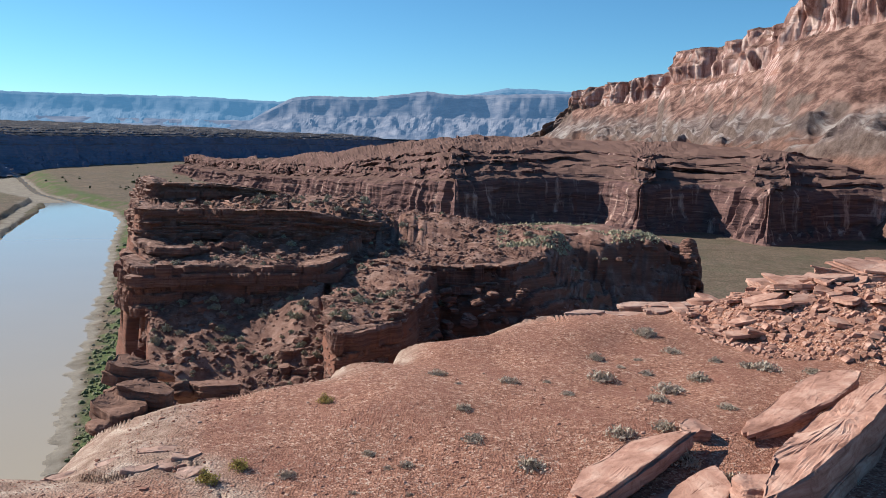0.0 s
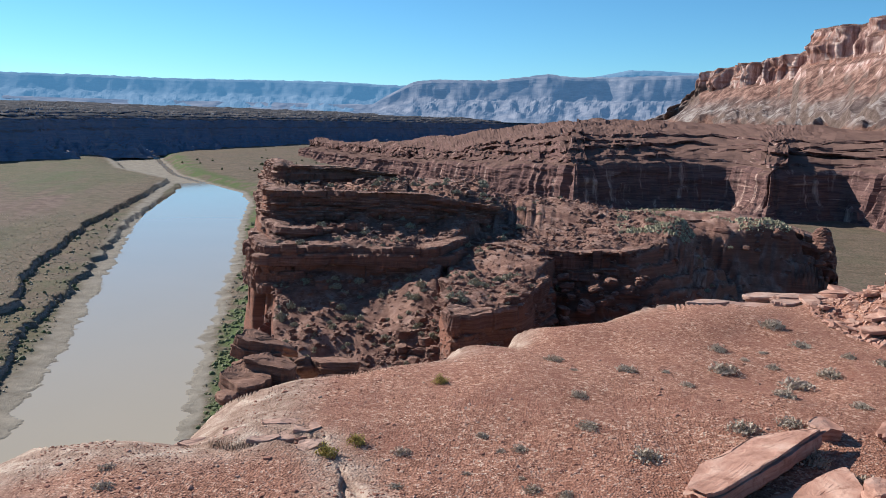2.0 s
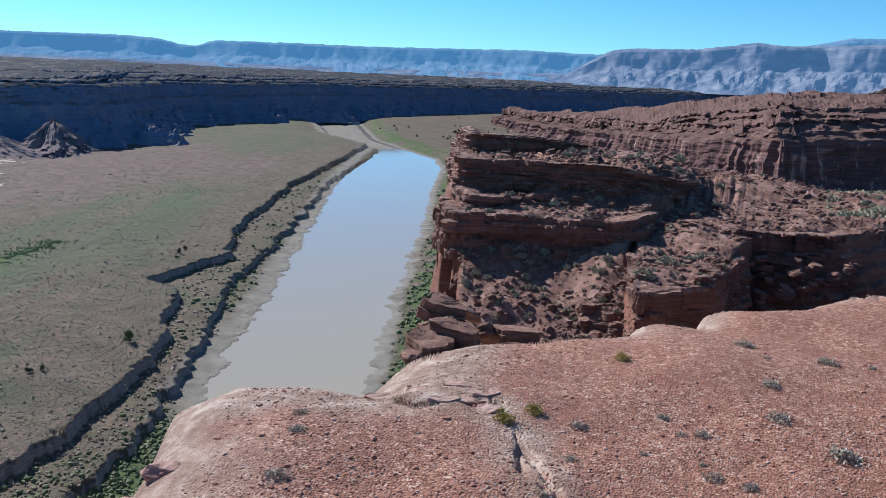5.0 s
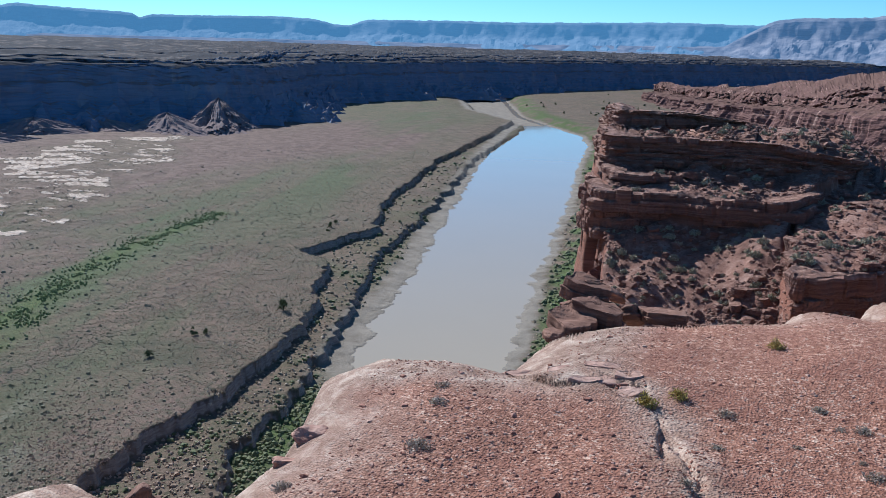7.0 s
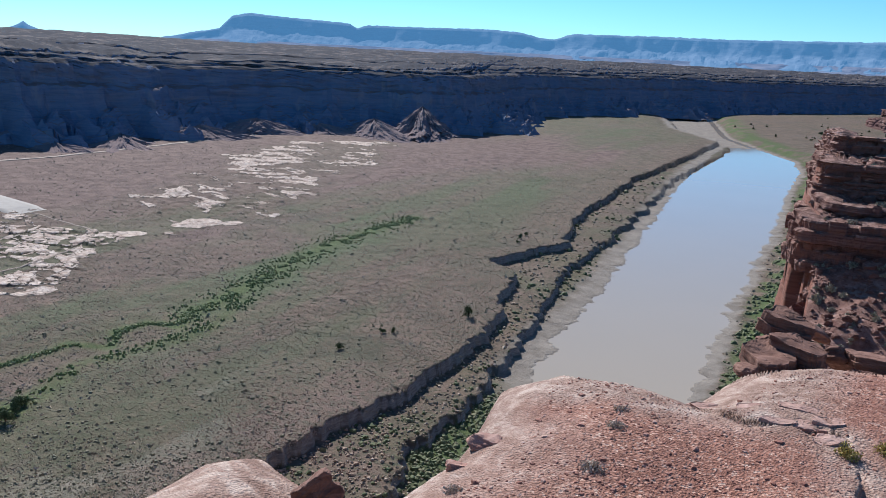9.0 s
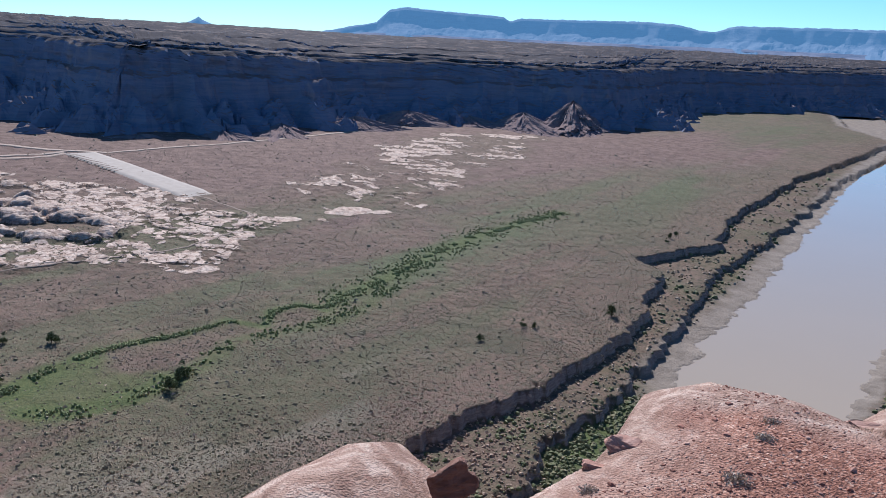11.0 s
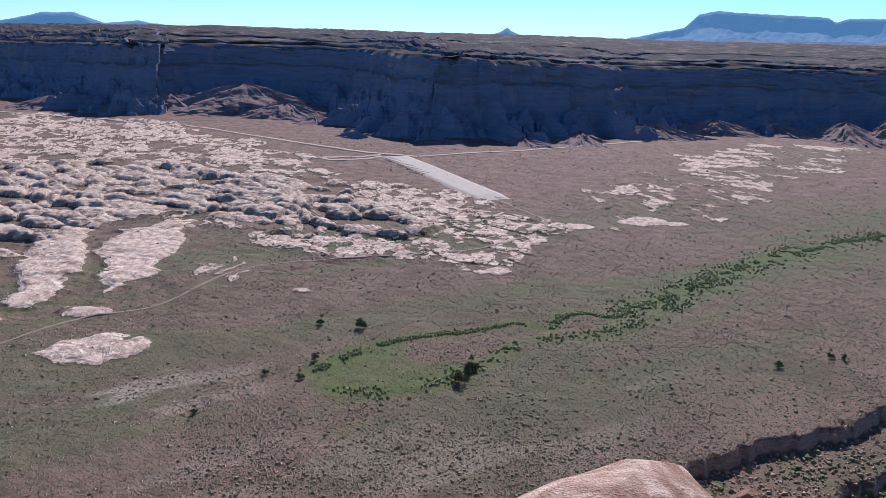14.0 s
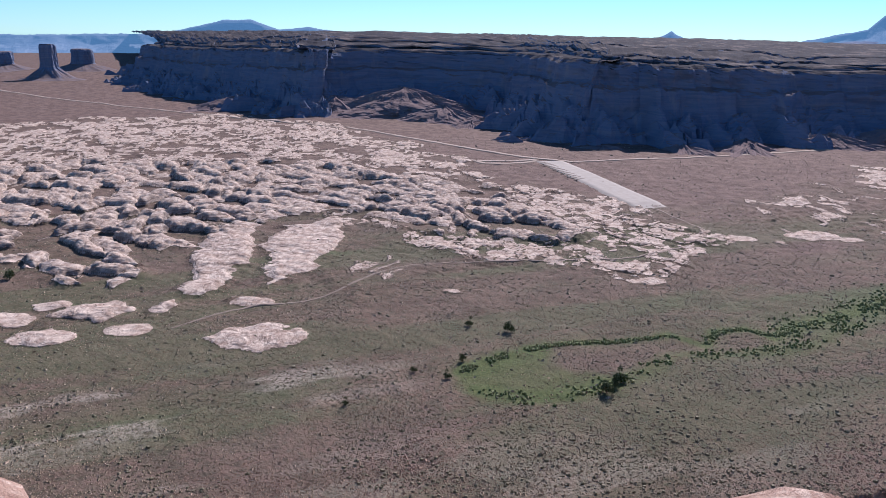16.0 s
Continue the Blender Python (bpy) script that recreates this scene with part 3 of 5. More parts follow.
# ---- cliff bands ----
def band(name, line, step, profile, material, label, category, wander=8.0, flute=3.0, top=None, reach=90, seed=0.0, depth=None, fine=8, cleft=9):
    """A cliff that follows a line on the plan. profile: metres back from the foot and height; rows past reach run straight away from the rim."""
    p, s = rounded(line, step)
    tang = np.gradient(p, axis=0)
    n = np.stack([-tang[:, 1], tang[:, 0]], 1)
    n *= np.sign((n * p).sum(1).mean())
    w = max(3, int(60 / step))
    ker = np.hanning(2 * w + 1)
    ker /= ker.sum()
    n = np.stack([np.convolve(np.pad(n[:, i], w, "edge"), ker, "valid") for i in (0, 1)], 1)
    n /= np.hypot(*n.T)[:, None]
    rad = p / np.hypot(*p.T)[:, None]
    d, z = np.array(profile, float).T
    u = np.concatenate([[0], np.cumsum(np.hypot(np.diff(np.minimum(d, reach)), np.diff(z)) + 4 + np.minimum(np.diff(d), 60) * 0.05)])
    rows = np.linspace(0, u[-1], int(len(profile) * fine))
    d, z = np.interp(rows, u, d)[:, None], np.interp(rows, u, z)[:, None]
    sc = s[None, :]
    steep = smooth(0, 12, d) * (1 - smooth(reach * 0.9, reach * 1.4, d))
    soft = min(flute, 4.0)
    off = wander * fbm(sc / 70, z / 260, seed, 4) + flute * fbm(sc / cleft, z * cleft / 540 / 4, seed + 3, 4) + 0.6 * soft * fbm(sc / 60, z / 9, seed + 8, 3)
    if name == "butte":
        off = off + 34 * (np.abs(fbm(sc / 38, z / 900, seed + 31, 4, 0.6)) - 0.3)
    off = np.where(d < 0, 0, off * (0.25 + 0.75 * steep))
    toe = 34 * np.maximum(fbm(sc / 36, 0.0, seed + 9, 5, 0.65) + 0.2, 0) * smooth(66, 5, d) * (d >= 0) * (reach > 100)
    din = np.clip(d, 0, reach) + off - toe
    dout = np.maximum(d - reach, 0) * (depth(s, p)[None] if depth else 1.0) + np.minimum(d, 0)
    dout = dout + min(reach * 0.28, 14) * fbm(sc / 28, z / 14, seed + 12, 5, 0.65) * smooth(reach * 0.45, reach * 1.2, d)
    x = p[None, :, 0] + n[None, :, 0] * din + rad[None, :, 0] * dout
    y = p[None, :, 1] + n[None, :, 1] * din + rad[None, :, 1] * dout
    if reach > 100:
        z = z + smooth(2, 16, d) * smooth(78, 50, d) * 11 * fbm(x / 17, y / 17, seed + 14, 4, 0.6)
    if 50 < reach < 100:
        z = z + smooth(1, 6, d) * smooth(27, 18, d) * 5 * fbm(x / 9, y / 9, seed + 14, 4, 0.6)
    base = profile[0][1]
    if top is not None:
        z = base + (z - base) * top(s, p)[None, :]
    z = z + 0.6 * soft * fbm(x / 25, y / 25, seed + 5, 5, 0.6) * smooth(0, 30, d) + smooth(reach, reach + 60, d) * soft * 1.6 * fbm(x / 120, y / 120, seed + 6, 4)
    slope = smooth(0, 60, -d) * smooth(-655, -600, d)
    z = z + slope * (16 * fbm(x / 150, y / 150, seed + 1, 3) + 9 * (0.4 - np.abs(fbm(sc / 90, d / 400, seed + 2, 3))) + 6 * fbm(x / 40, y / 40, seed + 4, 2, 0.5))
    knob = fbm(x / 95, y / 95, seed + 21, 2)
    z = z + slope * smooth(-250, -420, d) * 34 * (0.45 - np.abs(knob)) + smooth(-330, -300, d) * smooth(-30, -80, d) * 12 * np.maximum(fbm(x / 70, y / 70, seed + 22, 2), 0)
    me = grid_mesh(name, x, y, z, np.cross(p[-1], p[0]) > 0, name != "butte")
    return setting(name, me, material, label, category)


def by_azimuth(*pairs):
    """A factor along a band that depends on the direction from the rim."""
    a, v = zip(*sorted(pairs))
    return lambda s, p: np.interp(np.degrees(np.arctan2(-p[:, 0], p[:, 1])), a, v)


WEST_FOOT = [(-2100, -640), (-1618, -473), (-1330, -270), (-1160, -177), (-1090, -60), (-1210, 25), (-1190, 100), (-964, 125), (-815, 160), (-790, 305), (-826, 450), (-885, 590), (-800, 700), (-745, 790), (-735, 900), (-785, 1020), (-900, 1160), (-895, 1500), (-925, 1640), (-830, 2000), (-720, 2400), (-560, 2900), (-200, 3500), (200, 4100)]
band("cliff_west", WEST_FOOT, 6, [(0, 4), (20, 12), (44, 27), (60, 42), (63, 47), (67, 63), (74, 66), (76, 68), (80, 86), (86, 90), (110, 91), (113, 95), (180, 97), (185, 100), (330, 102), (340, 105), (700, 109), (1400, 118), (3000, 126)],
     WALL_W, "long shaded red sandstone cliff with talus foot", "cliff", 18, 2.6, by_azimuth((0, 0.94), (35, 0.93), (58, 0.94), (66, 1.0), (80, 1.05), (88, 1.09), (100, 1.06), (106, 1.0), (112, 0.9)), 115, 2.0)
EAST_FOOT = [(-640, 1900), (-499, 1690), (-301, 1385), (-87, 1076), (11, 930), (60, 985), (195, 1100), (222, 975), (262, 985), (340, 1050), (350, 900), (400, 930), (510, 1020), (640, 900), (900, 800)]
band("cliff_east", EAST_FOOT, 4, [(0, 5), (9, 12), (19, 21), (22, 34), (26, 58), (31, 64), (48, 67), (51, 72), (90, 76), (93, 81), (150, 85), (154, 90), (240, 94), (246, 99), (420, 104), (800, 110), (1500, 112)],
     WALL_E, "red sandstone cliff with sunlit prows and shaded alcoves", "cliff", 7, 4.2, by_azimuth((-40, 1.05), (-20, 1.0), (-8, 1.0), (0, 0.97), (5, 0.84), (9, 0.68), (12, 0.54), (15, 0.43), (19, 0.36)), 55, 11.0, by_azimuth((-10, 1.0), (2, 0.6), (8, 0.2), (14, 0.08)))
BUTTE_LINE = [polar(-40, 1500), polar(-29, 1900), polar(-24, 2030), polar(-20, 2230), polar(-15, 2700), polar(-13, 2900), polar(-10, 3200), polar(-8.2, 3350), polar(-6.5, 3400), polar(-4, 3450)]
band("butte", BUTTE_LINE, 4.5, [(-800, 10), (-620, 92), (-520, 106), (-490, 120), (-400, 136), (-375, 156), (-250, 192), (-120, 238), (-20, 286), (0, 292), (6, 306), (12, 345), (18, 352), (24, 388), (28, 395), (60, 400), (400, 402)],
     BUTTE, "tall pale red butte above broad talus slopes", "butte", 26, 24.0, by_azimuth((-40, 1.45), (-24, 1.25), (-21.4, 1.16), (-20.6, 1.03), (-17, 0.97), (-14.6, 1.0), (-14.2, 0.86), (-13, 0.82), (-10.2, 0.80), (-8.7, 0.76), (-8.2, 0.62), (-6.8, 0.38), (-5.5, 0.29), (-4, 0.22)), 40, 23.0, None, 12, 26)


# ---- distant mesas, far behind the rest ----
def skyline(name, az0, az1, dist, heights, foot, seed, material, step=0.12):
    a = np.arange(az0, az1, step)
    el = np.interp(a, *zip(*heights))
    top = EYE + dist * np.tan(np.radians(el))
    u = np.linspace(0, 1, 26)[:, None]
    hgt = np.interp(u, [0, 0.55, 0.62, 0.93, 1.0], [0, 0.5, 0.56, 0.97, 1.0])
    r = dist - 700 * (1 - np.interp(u, [0, 0.55, 0.9, 1.0], [0, 0.72, 0.86, 1.0])) + 110 * fbm(a[None] / 2.5, u, seed, 4) * (1 - u * 0.7)
    x, y = -np.sin(np.radians(a))[None] * r, np.cos(np.radians(a))[None] * r
    z = foot + (top[None] - foot) * (hgt + 0.06 * fbm(a[None] / 0.6, u * 7, seed + 4, 4) * np.sin(np.pi * np.clip(u * 1.5, 0, 1))) + 2 * fbm(a[None] / 0.3, 0, seed, 3) * (u > 0.95)
    setting(name, grid_mesh(name, x, y, z, True, True), material, "hazy blue mesa line on the horizon", "mesa")


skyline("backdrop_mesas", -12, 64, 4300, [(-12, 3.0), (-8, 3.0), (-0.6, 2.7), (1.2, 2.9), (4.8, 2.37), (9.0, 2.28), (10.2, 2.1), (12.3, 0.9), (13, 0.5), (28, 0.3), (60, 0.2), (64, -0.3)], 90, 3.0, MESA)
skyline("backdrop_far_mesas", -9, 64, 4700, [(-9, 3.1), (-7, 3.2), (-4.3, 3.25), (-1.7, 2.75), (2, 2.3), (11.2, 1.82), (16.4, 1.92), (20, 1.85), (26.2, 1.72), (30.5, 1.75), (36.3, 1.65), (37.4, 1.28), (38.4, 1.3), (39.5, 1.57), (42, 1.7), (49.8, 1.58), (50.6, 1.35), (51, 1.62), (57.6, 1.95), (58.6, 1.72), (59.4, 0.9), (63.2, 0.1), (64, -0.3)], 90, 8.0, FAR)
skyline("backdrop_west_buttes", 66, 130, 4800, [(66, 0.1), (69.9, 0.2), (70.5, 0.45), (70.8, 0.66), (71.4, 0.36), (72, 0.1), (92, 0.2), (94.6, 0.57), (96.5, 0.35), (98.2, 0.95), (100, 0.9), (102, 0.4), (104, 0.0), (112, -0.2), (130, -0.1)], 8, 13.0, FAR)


# ---- the rim: gravel bench and the stepped promontory ----
BENCH = outline((25.6, 26), (21.8, 30.2), (15.3, 33), (7.8, 35), (6.9, 37.2), (2.4, 37), (1.9, 39.6), (-3.3, 41.2), (-5.6, 46), (-11.3, 48.4), (-14.6, 54), (-20, 60), (-30, 66), (-60, 90), (-120, 120), (180, 120), (130, 60), (100, 13), (80, 12.5), (70, 17.0), (66, 18.5), (61, 20.1), (57.3, 20.2), (55, 18.6), (53.2, 15.5), (50, 14.4), (46.9, 17.4), (41.5, 19.8), (40, 21.6), (38.2, 25.5), (34.9, 27.1), (30, 26.8))
APRON = outline((20.8, 62), (20.6, 90), (12, 92), (7, 90), (7.4, 70), (9, 62), (14, 58))
SHELF = outline((7.9, 70), (7.2, 64.5), (5.5, 65.5), (3.8, 67.5), (1.8, 70), (0.6, 76), (-0.6, 84), (-1.2, 96), (8, 96), (8.6, 82))
MID = outline((8.6, 91), (6.4, 93), (3, 92), (0, 91), (-3, 91.5), (-5.6, 93), (-8, 100), (-9, 112), (0, 122), (9, 118))
BLOCK = outline((20.9, 104), (20.7, 84), (18, 84.5), (13, 85), (9, 84.5), (7.4, 86), (6.4, 90), (4.6, 100), (4, 112))
OUTCROP = outline((20.3, 100), (19.6, 91), (17.6, 90), (15, 91.5), (12.4, 93.5), (9.6, 96), (9, 101))
STEP = outline((20.5, 126), (20.3, 97.5), (17, 97), (12, 98), (8, 98.5), (5.6, 100), (4.1, 103), (3.4, 108), (6, 126))
CAP = outline((20.2, 126), (19.6, 108), (17, 107.5), (13, 109), (10.6, 113), (11, 124))
RIDGE = outline((9, 98), (2, 104), (0.8, 109), (-4, 112), (-12, 116), (-15, 119), (-16.5, 122), (-15, 132), (-8, 140), (8, 122))
RIGHT = outline((-17.5, 50), (-20, 44), (-27, 39), (-35, 40), (-50, 60), (-35, 72), (-28, 62), (-22, 58))
# outline, height, rise per metre away from the rim, counted from this distance, rounding, fall outside, set back
TERRACES = [(BENCH, 105.5, 0, 0, 1.1, 12.0, 0), (APRON, 98.2, 0.4, 85, 0.5, 25.0, 0.8), (SHELF, 99.0, 0.045, 66, 0.5, 7.0, 1.2), (MID, 100.4, 0.13, 92, 0.7, 1.1, 1.2),
            (BLOCK, 101.0, 0.10, 85, 0.3, 14.0, 1.0), (OUTCROP, 102.3, 0.05, 91, 0.4, 2.0, 0.6), (STEP, 105.3, 0.10, 98, 0.3, 14.0, 1.0), (CAP, 107.4, 0.02, 108, 0.4, 5.0, 0.8), (RIDGE, 101.6, 0.0, 0, 0.8, 1.5, 2.4), (RIGHT, 108.3, 0, 0, 3.0, 0.6, 0)]
CRACK = outline((25.4, 24.6), (22.1, 23.6), (18.9, 24.0), (16.4, 23.8), (15.0, 22.3), (13.9, 20.3), (12.1, 18.8), (9, 15))


def rim(x, y, parts=False):
    r = np.hypot(x, y)
    far = smooth(40, 60, r)
    edge = 1.2 * fbm(x / 9, y / 9, 4.0, 3) + 0.16 * far * fbm(x / 1.7, y / 1.7, 2.0, 2)
    z, mesa, slick = np.full(np.shape(x), 4.0), np.zeros(np.shape(x)), np.zeros(np.shape(x))
    az = np.degrees(np.arctan2(-x, y))
    lumpy = 0.5 * fbm(x / 5, y / 5, 3.3, 4) + 0.5 * np.maximum(fbm(x / 11, y / 6, 12.0, 3), 0)
    for k, (poly, top, rise, ref, soft, slope, back) in enumerate(TERRACES):
        sd = inside_dist(x, y, poly) + edge * (0.35 + 0.5 * far) - back
        near_rim = k in (0, 9)
        t = top - soft * np.exp(-np.maximum(sd, 0) / (soft * 1.3 + 0.01)) - slope * (np.maximum(-sd, 0) ** 2 / (np.abs(sd) + 2.0) if near_rim else np.maximum(-sd, 0))
        if rise:
            t = t + rise * (np.clip(r, 50, 122) - ref)
        if k == 1:
            t = np.maximum(t + 1.8 * smooth(13, 8, az), 91.0 * (sd > 0) + 0.16 * (r - 62) * (sd > 0))
        if k == 6:
            t = t - 1.9 * smooth(8.5, 3.8, az)
        if k == 7:
            t = t - 0.9 * smooth(14, 11, az)
        if not near_rim:
            t = t + lumpy * (0.5, 0.5, 0.45, 0.7, 0.8, 0.4, 0.4, 0.6, 0)[k - 1]
        better = t > z
        z = np.where(better, t, z)
        if k == 0:
            slick = np.exp(-(np.maximum(sd, 0) / (1.6 + 1.2 * fbm(x / 5, y / 5, 7.0, 2))) ** 2) * (r < 60)
        mesa = np.where(better, float(not near_rim), mesa)
    # broken beds on the flanks
    u = z / 1.7 + 0.7 * fbm(x / 12, y / 12, 8.4, 3)
    z = z + mesa * smooth(100.2, 99.0, z) * smooth(8, 2, az) * (1.7 * (np.floor(u) + smooth(0.5, 1.0, u % 1.0) - u) + 0.5 * fbm(x / 2.2, y / 2.2, 5.1, 3)) + mesa * 0.22 * fbm(x / 1.6, y / 1.6, 7.7, 3)
    # nothing hangs over the river
    z = np.where(mesa > 0, np.minimum(z, 106 - 40 * np.maximum(az - 20.7 + 0.25 * fbm(r / 3, z / 60, 4.2, 3), 0)), z)
    gully = smooth(150, 120, r) * smooth(-14, 0, x + 0.12 * y) * 80
    z = np.maximum(z, gully)
    knoll = EYE - 1.7 - 0.74 * np.maximum(r - 0.6, 0)
    z = np.maximum(z, knoll)
    z = z + 0.3 * fbm(x / 7, y / 7, 5.0, 3) * smooth(9, 16, r) + far * (0.5 * fbm(x / 7, y / 7, 8.0, 4) + 0.08 * fbm(x / 2.5, y / 2.5, 4.0, 2))
    wig = 0.25 * fbm(x / 1.2, y / 1.2, 9.0, 2)
    c = line_dist(x, y, CRACK) + wig
    z = z - 0.2 * np.exp(-(c / 0.14) ** 2)
    if not parts:
        return z
    slick = np.clip(slick + 0.9 * np.exp(-(c / 0.9) ** 2) + smooth(24, 28, az) * 0.8 * smooth(21.5, 24.5, r + 1.5 * fbm(x / 3, y / 3, 6.0, 3)) + 0.8 * smooth(15, 19, az) * smooth(23, 26, r + fbm(x / 3, y / 3, 6.0, 3)) + smooth(50, 53, az), 0, 1) * (1 - mesa)
    return z, dict(slick=slick, mesa=mesa)


az = np.concatenate([np.arange(-180, -34, 3.0), np.arange(-34, 25, 0.085), np.arange(25, 76, 0.11), np.linspace(76, 180, 36)])
rx, ry = column_grid(rim, az, 0.8, 175, 380, 560)
rz, layers = rim(rx, ry, True)
me = grid_mesh("canyon_rim", rx, ry, rz, True)
paint(me, **layers)
setting("canyon_rim", me, RIM, "red gravel bench and stepped sandstone promontory above the river", "canyon rim")


def ledges(name, line, low, high, step, thick, recess, seed, label, inset=4.0, joint=2.5, lean=0.12, drop=None):
    """A rock face of stacked beds along a line (left to right as seen from outside): hard beds stand proud, soft ones lie back, joints break them into blocks."""
    p, s = rounded(line, step, 2)
    tang = np.gradient(p, axis=0)
    n = np.stack([tang[:, 1], -tang[:, 0]], 1)
    w = max(2, int(2.0 / step))
    ker = np.hanning(2 * w + 1)
    ker /= ker.sum()
    n = np.stack([np.convolve(np.pad(n[:, i], w, "edge"), ker, "valid") for i in (0, 1)], 1)
    n /= np.hypot(*n.T)[:, None] + 1e-9
    r = np.random.default_rng(int(seed * 10))
    zs, offs = [], []
    z, k = low, 0
    wav = 0.9 * fbm(s / 14, seed, 0.0, 3)
    while z < high - 0.05:
        t = min(high - z, thick * r.choice([0.3, 0.5, 0.8, 1.2, 2.0]))
        jw = joint * r.uniform(0.35, 1.3)
        u = s / jw + 0.9 * vnoise(s / (jw * 0.8), k * 3.3, seed)
        cell = np.floor(u)
        block = VALS[PERM[(cell.astype(int) * 7 + k * 31) & 255]]
        crack = (1 - smooth(0.0, 0.12, np.minimum(u - cell, 1 - (u - cell)) * jw / 1.5)) * (block > 0.5)
        pinch = fbm(s / 8, k * 0.9, seed + 6, 2)
        o = recess * (r.uniform(-0.5, 0.45) + 0.5 * block + 0.7 * fbm(s / 2.5, k * 1.7, seed, 4) + 0.6 * pinch) - 0.5 * recess * crack + wav - lean * (z - low)
        e = 0.3 * recess * fbm(s / 0.8, k * 2.2, seed + 4, 3)
        o = o + 0.3 * recess * np.round(2.2 * fbm(s / 1.6, k * 4.1, seed + 5, 3)) / 2
        for zz, oo in ((z, o - 0.12 * recess), (z + 0.15 * t, o + e), (z + 0.8 * t, o - e), (z + t, o - 0.2 * recess)):
            zs.append(zz + 0.25 * thick * fbm(s / 7, 0.0, seed + 2, 2) + 0.3 * t * block * (zz > z))
            offs.append(o * 0 + oo)
        z, k = z + t, k + 1
    for back in (0.35, 1.0):
        zs.append(zs[-1] * 0 + high + 0.25 * thick * fbm(s / 7, 0.0, seed + 2, 2) + 0.15 * fbm(s / 2, back * 4, seed, 3) - 0.5 * (back == 1.0))
        offs.append(offs[-1] - inset * back)
    zs, offs = np.array(zs), np.array(offs)
    if drop:
        zs = low + (zs - low) * drop(s, p)[None]
    x, y = p[None, :, 0] + n[None, :, 0] * offs, p[None, :, 1] + n[None, :, 1] * offs
    return setting(name, grid_mesh(name, x, y, zs, False, True), LEDGE, label, "rock ledge")


ledges("ledge_block", outline((21.0, 104), (20.9, 86), (20.2, 84), (18, 84), (15, 85), (12, 84.2), (9, 84), (7.5, 85.5), (6.6, 90), (5.6, 95)), 96.5, 101.3, 0.13, 0.55, 0.55, 1.3, "dark red layered sandstone ledge with overhanging beds", 2.5)
ledges("ledge_outcrop", outline((20.2, 97), (19.6, 90.5), (17.6, 89.6), (16, 90.6), (15, 91.8), (12.4, 93.5), (10.5, 95)), 100.6, 102.6, 0.16, 0.4, 0.5, 2.1, "low outcrop of broken sandstone beds", 2.0, 2.0, 0.12, by_azimuth((10, 0.5), (14, 0.6), (16, 1.0), (20, 1.0)))
ledges("ledge_step", outline((20.6, 124), (20.4, 98), (19, 96.6), (16, 97.4), (12, 97.5), (8, 98), (5.8, 99.5), (4.3, 102.5), (3.6, 108)), 101.4, 105.7, 0.16, 0.55, 0.6, 2.7, "dark red layered sandstone step", 3.0, 2.5, 0.12, by_azimuth((3.5, 0.5), (6, 0.75), (9, 1.0), (20, 1.0)))
ledges("ledge_cap", outline((20.3, 123), (19.8, 108), (18, 107), (15, 108.2), (13, 108.6), (10.8, 112.5)), 105.8, 107.9, 0.18, 0.4, 0.5, 3.1, "thin flat sandstone cap ledge", 2.0, 2.5, 0.3, by_azimuth((10, 0.4), (13, 0.8), (15, 1.0), (20, 1.0)))
ledges("ledge_middle", outline((7.5, 92.5), (6.4, 93), (3, 92), (0, 91), (-3, 91.5), (-5.6, 93), (-8, 100)), 97.6, 100.7, 0.15, 0.8, 0.8, 4.4, "low broken sandstone ledge on the promontory", 3.0, 2.5, 0.3)
ledges("ledge_apron", outline((8.9, 80), (8.2, 70), (7.4, 64), (5.5, 65), (3.8, 67), (1.8, 69.5), (0.5, 76), (-0.4, 81), (-0.2, 88)), 84.0, 99.2, 0.13, 0.7, 0.7, 5.6, "broken sandstone rim above a shaded gully", 1.6)
ledges("ledge_ridge", outline((0.2, 99), (-4, 104), (-6, 108), (-9, 111), (-12, 114), (-17, 117), (-19.6, 117.5), (-21.2, 124)), 84.0, 100.9, 0.22, 1.2, 1.3, 6.1, "shaded broken ridge flank of red sandstone", 6.0, 3.5, 0.75, by_azimuth((0, 1.0), (-16, 1.0), (-18, 0.9), (-20, 0.62), (-22, 0.1)))
ledges("ledge_river_cliff", outline((19.9, 126), (20.2, 112), (20.4, 98), (20.7, 84), (20.8, 72), (20.6, 62)), 8.0, 97.5, 0.3, 3.0, 1.3, 7.7, "sheer red cliff above the river bank", 1.2, 5.0, 0.02, lambda s, p: np.interp(np.hypot(*p.T), [60, 72, 85, 90], [0.90, 0.93, 0.985, 1.0]))


# ---- helpers for things ----
def spot(az, d):
    """A place on the rim's surface."""
    x, y = polar(az, d)
    return Vector((x, y, float(rim(np.array([x]), np.array([y]))[0])))


def empty(name, label, category, group=""):
    ob = new(name)
    ob.empty_display_size = 0.2
    return tagged(ob, label, category, group)


def part(name, me, material, parent, label=""):
    ob = new(name, me)
    if material and not me.materials:
        me.materials.append(material)
    ob.parent = parent
    return tagged(ob, label)


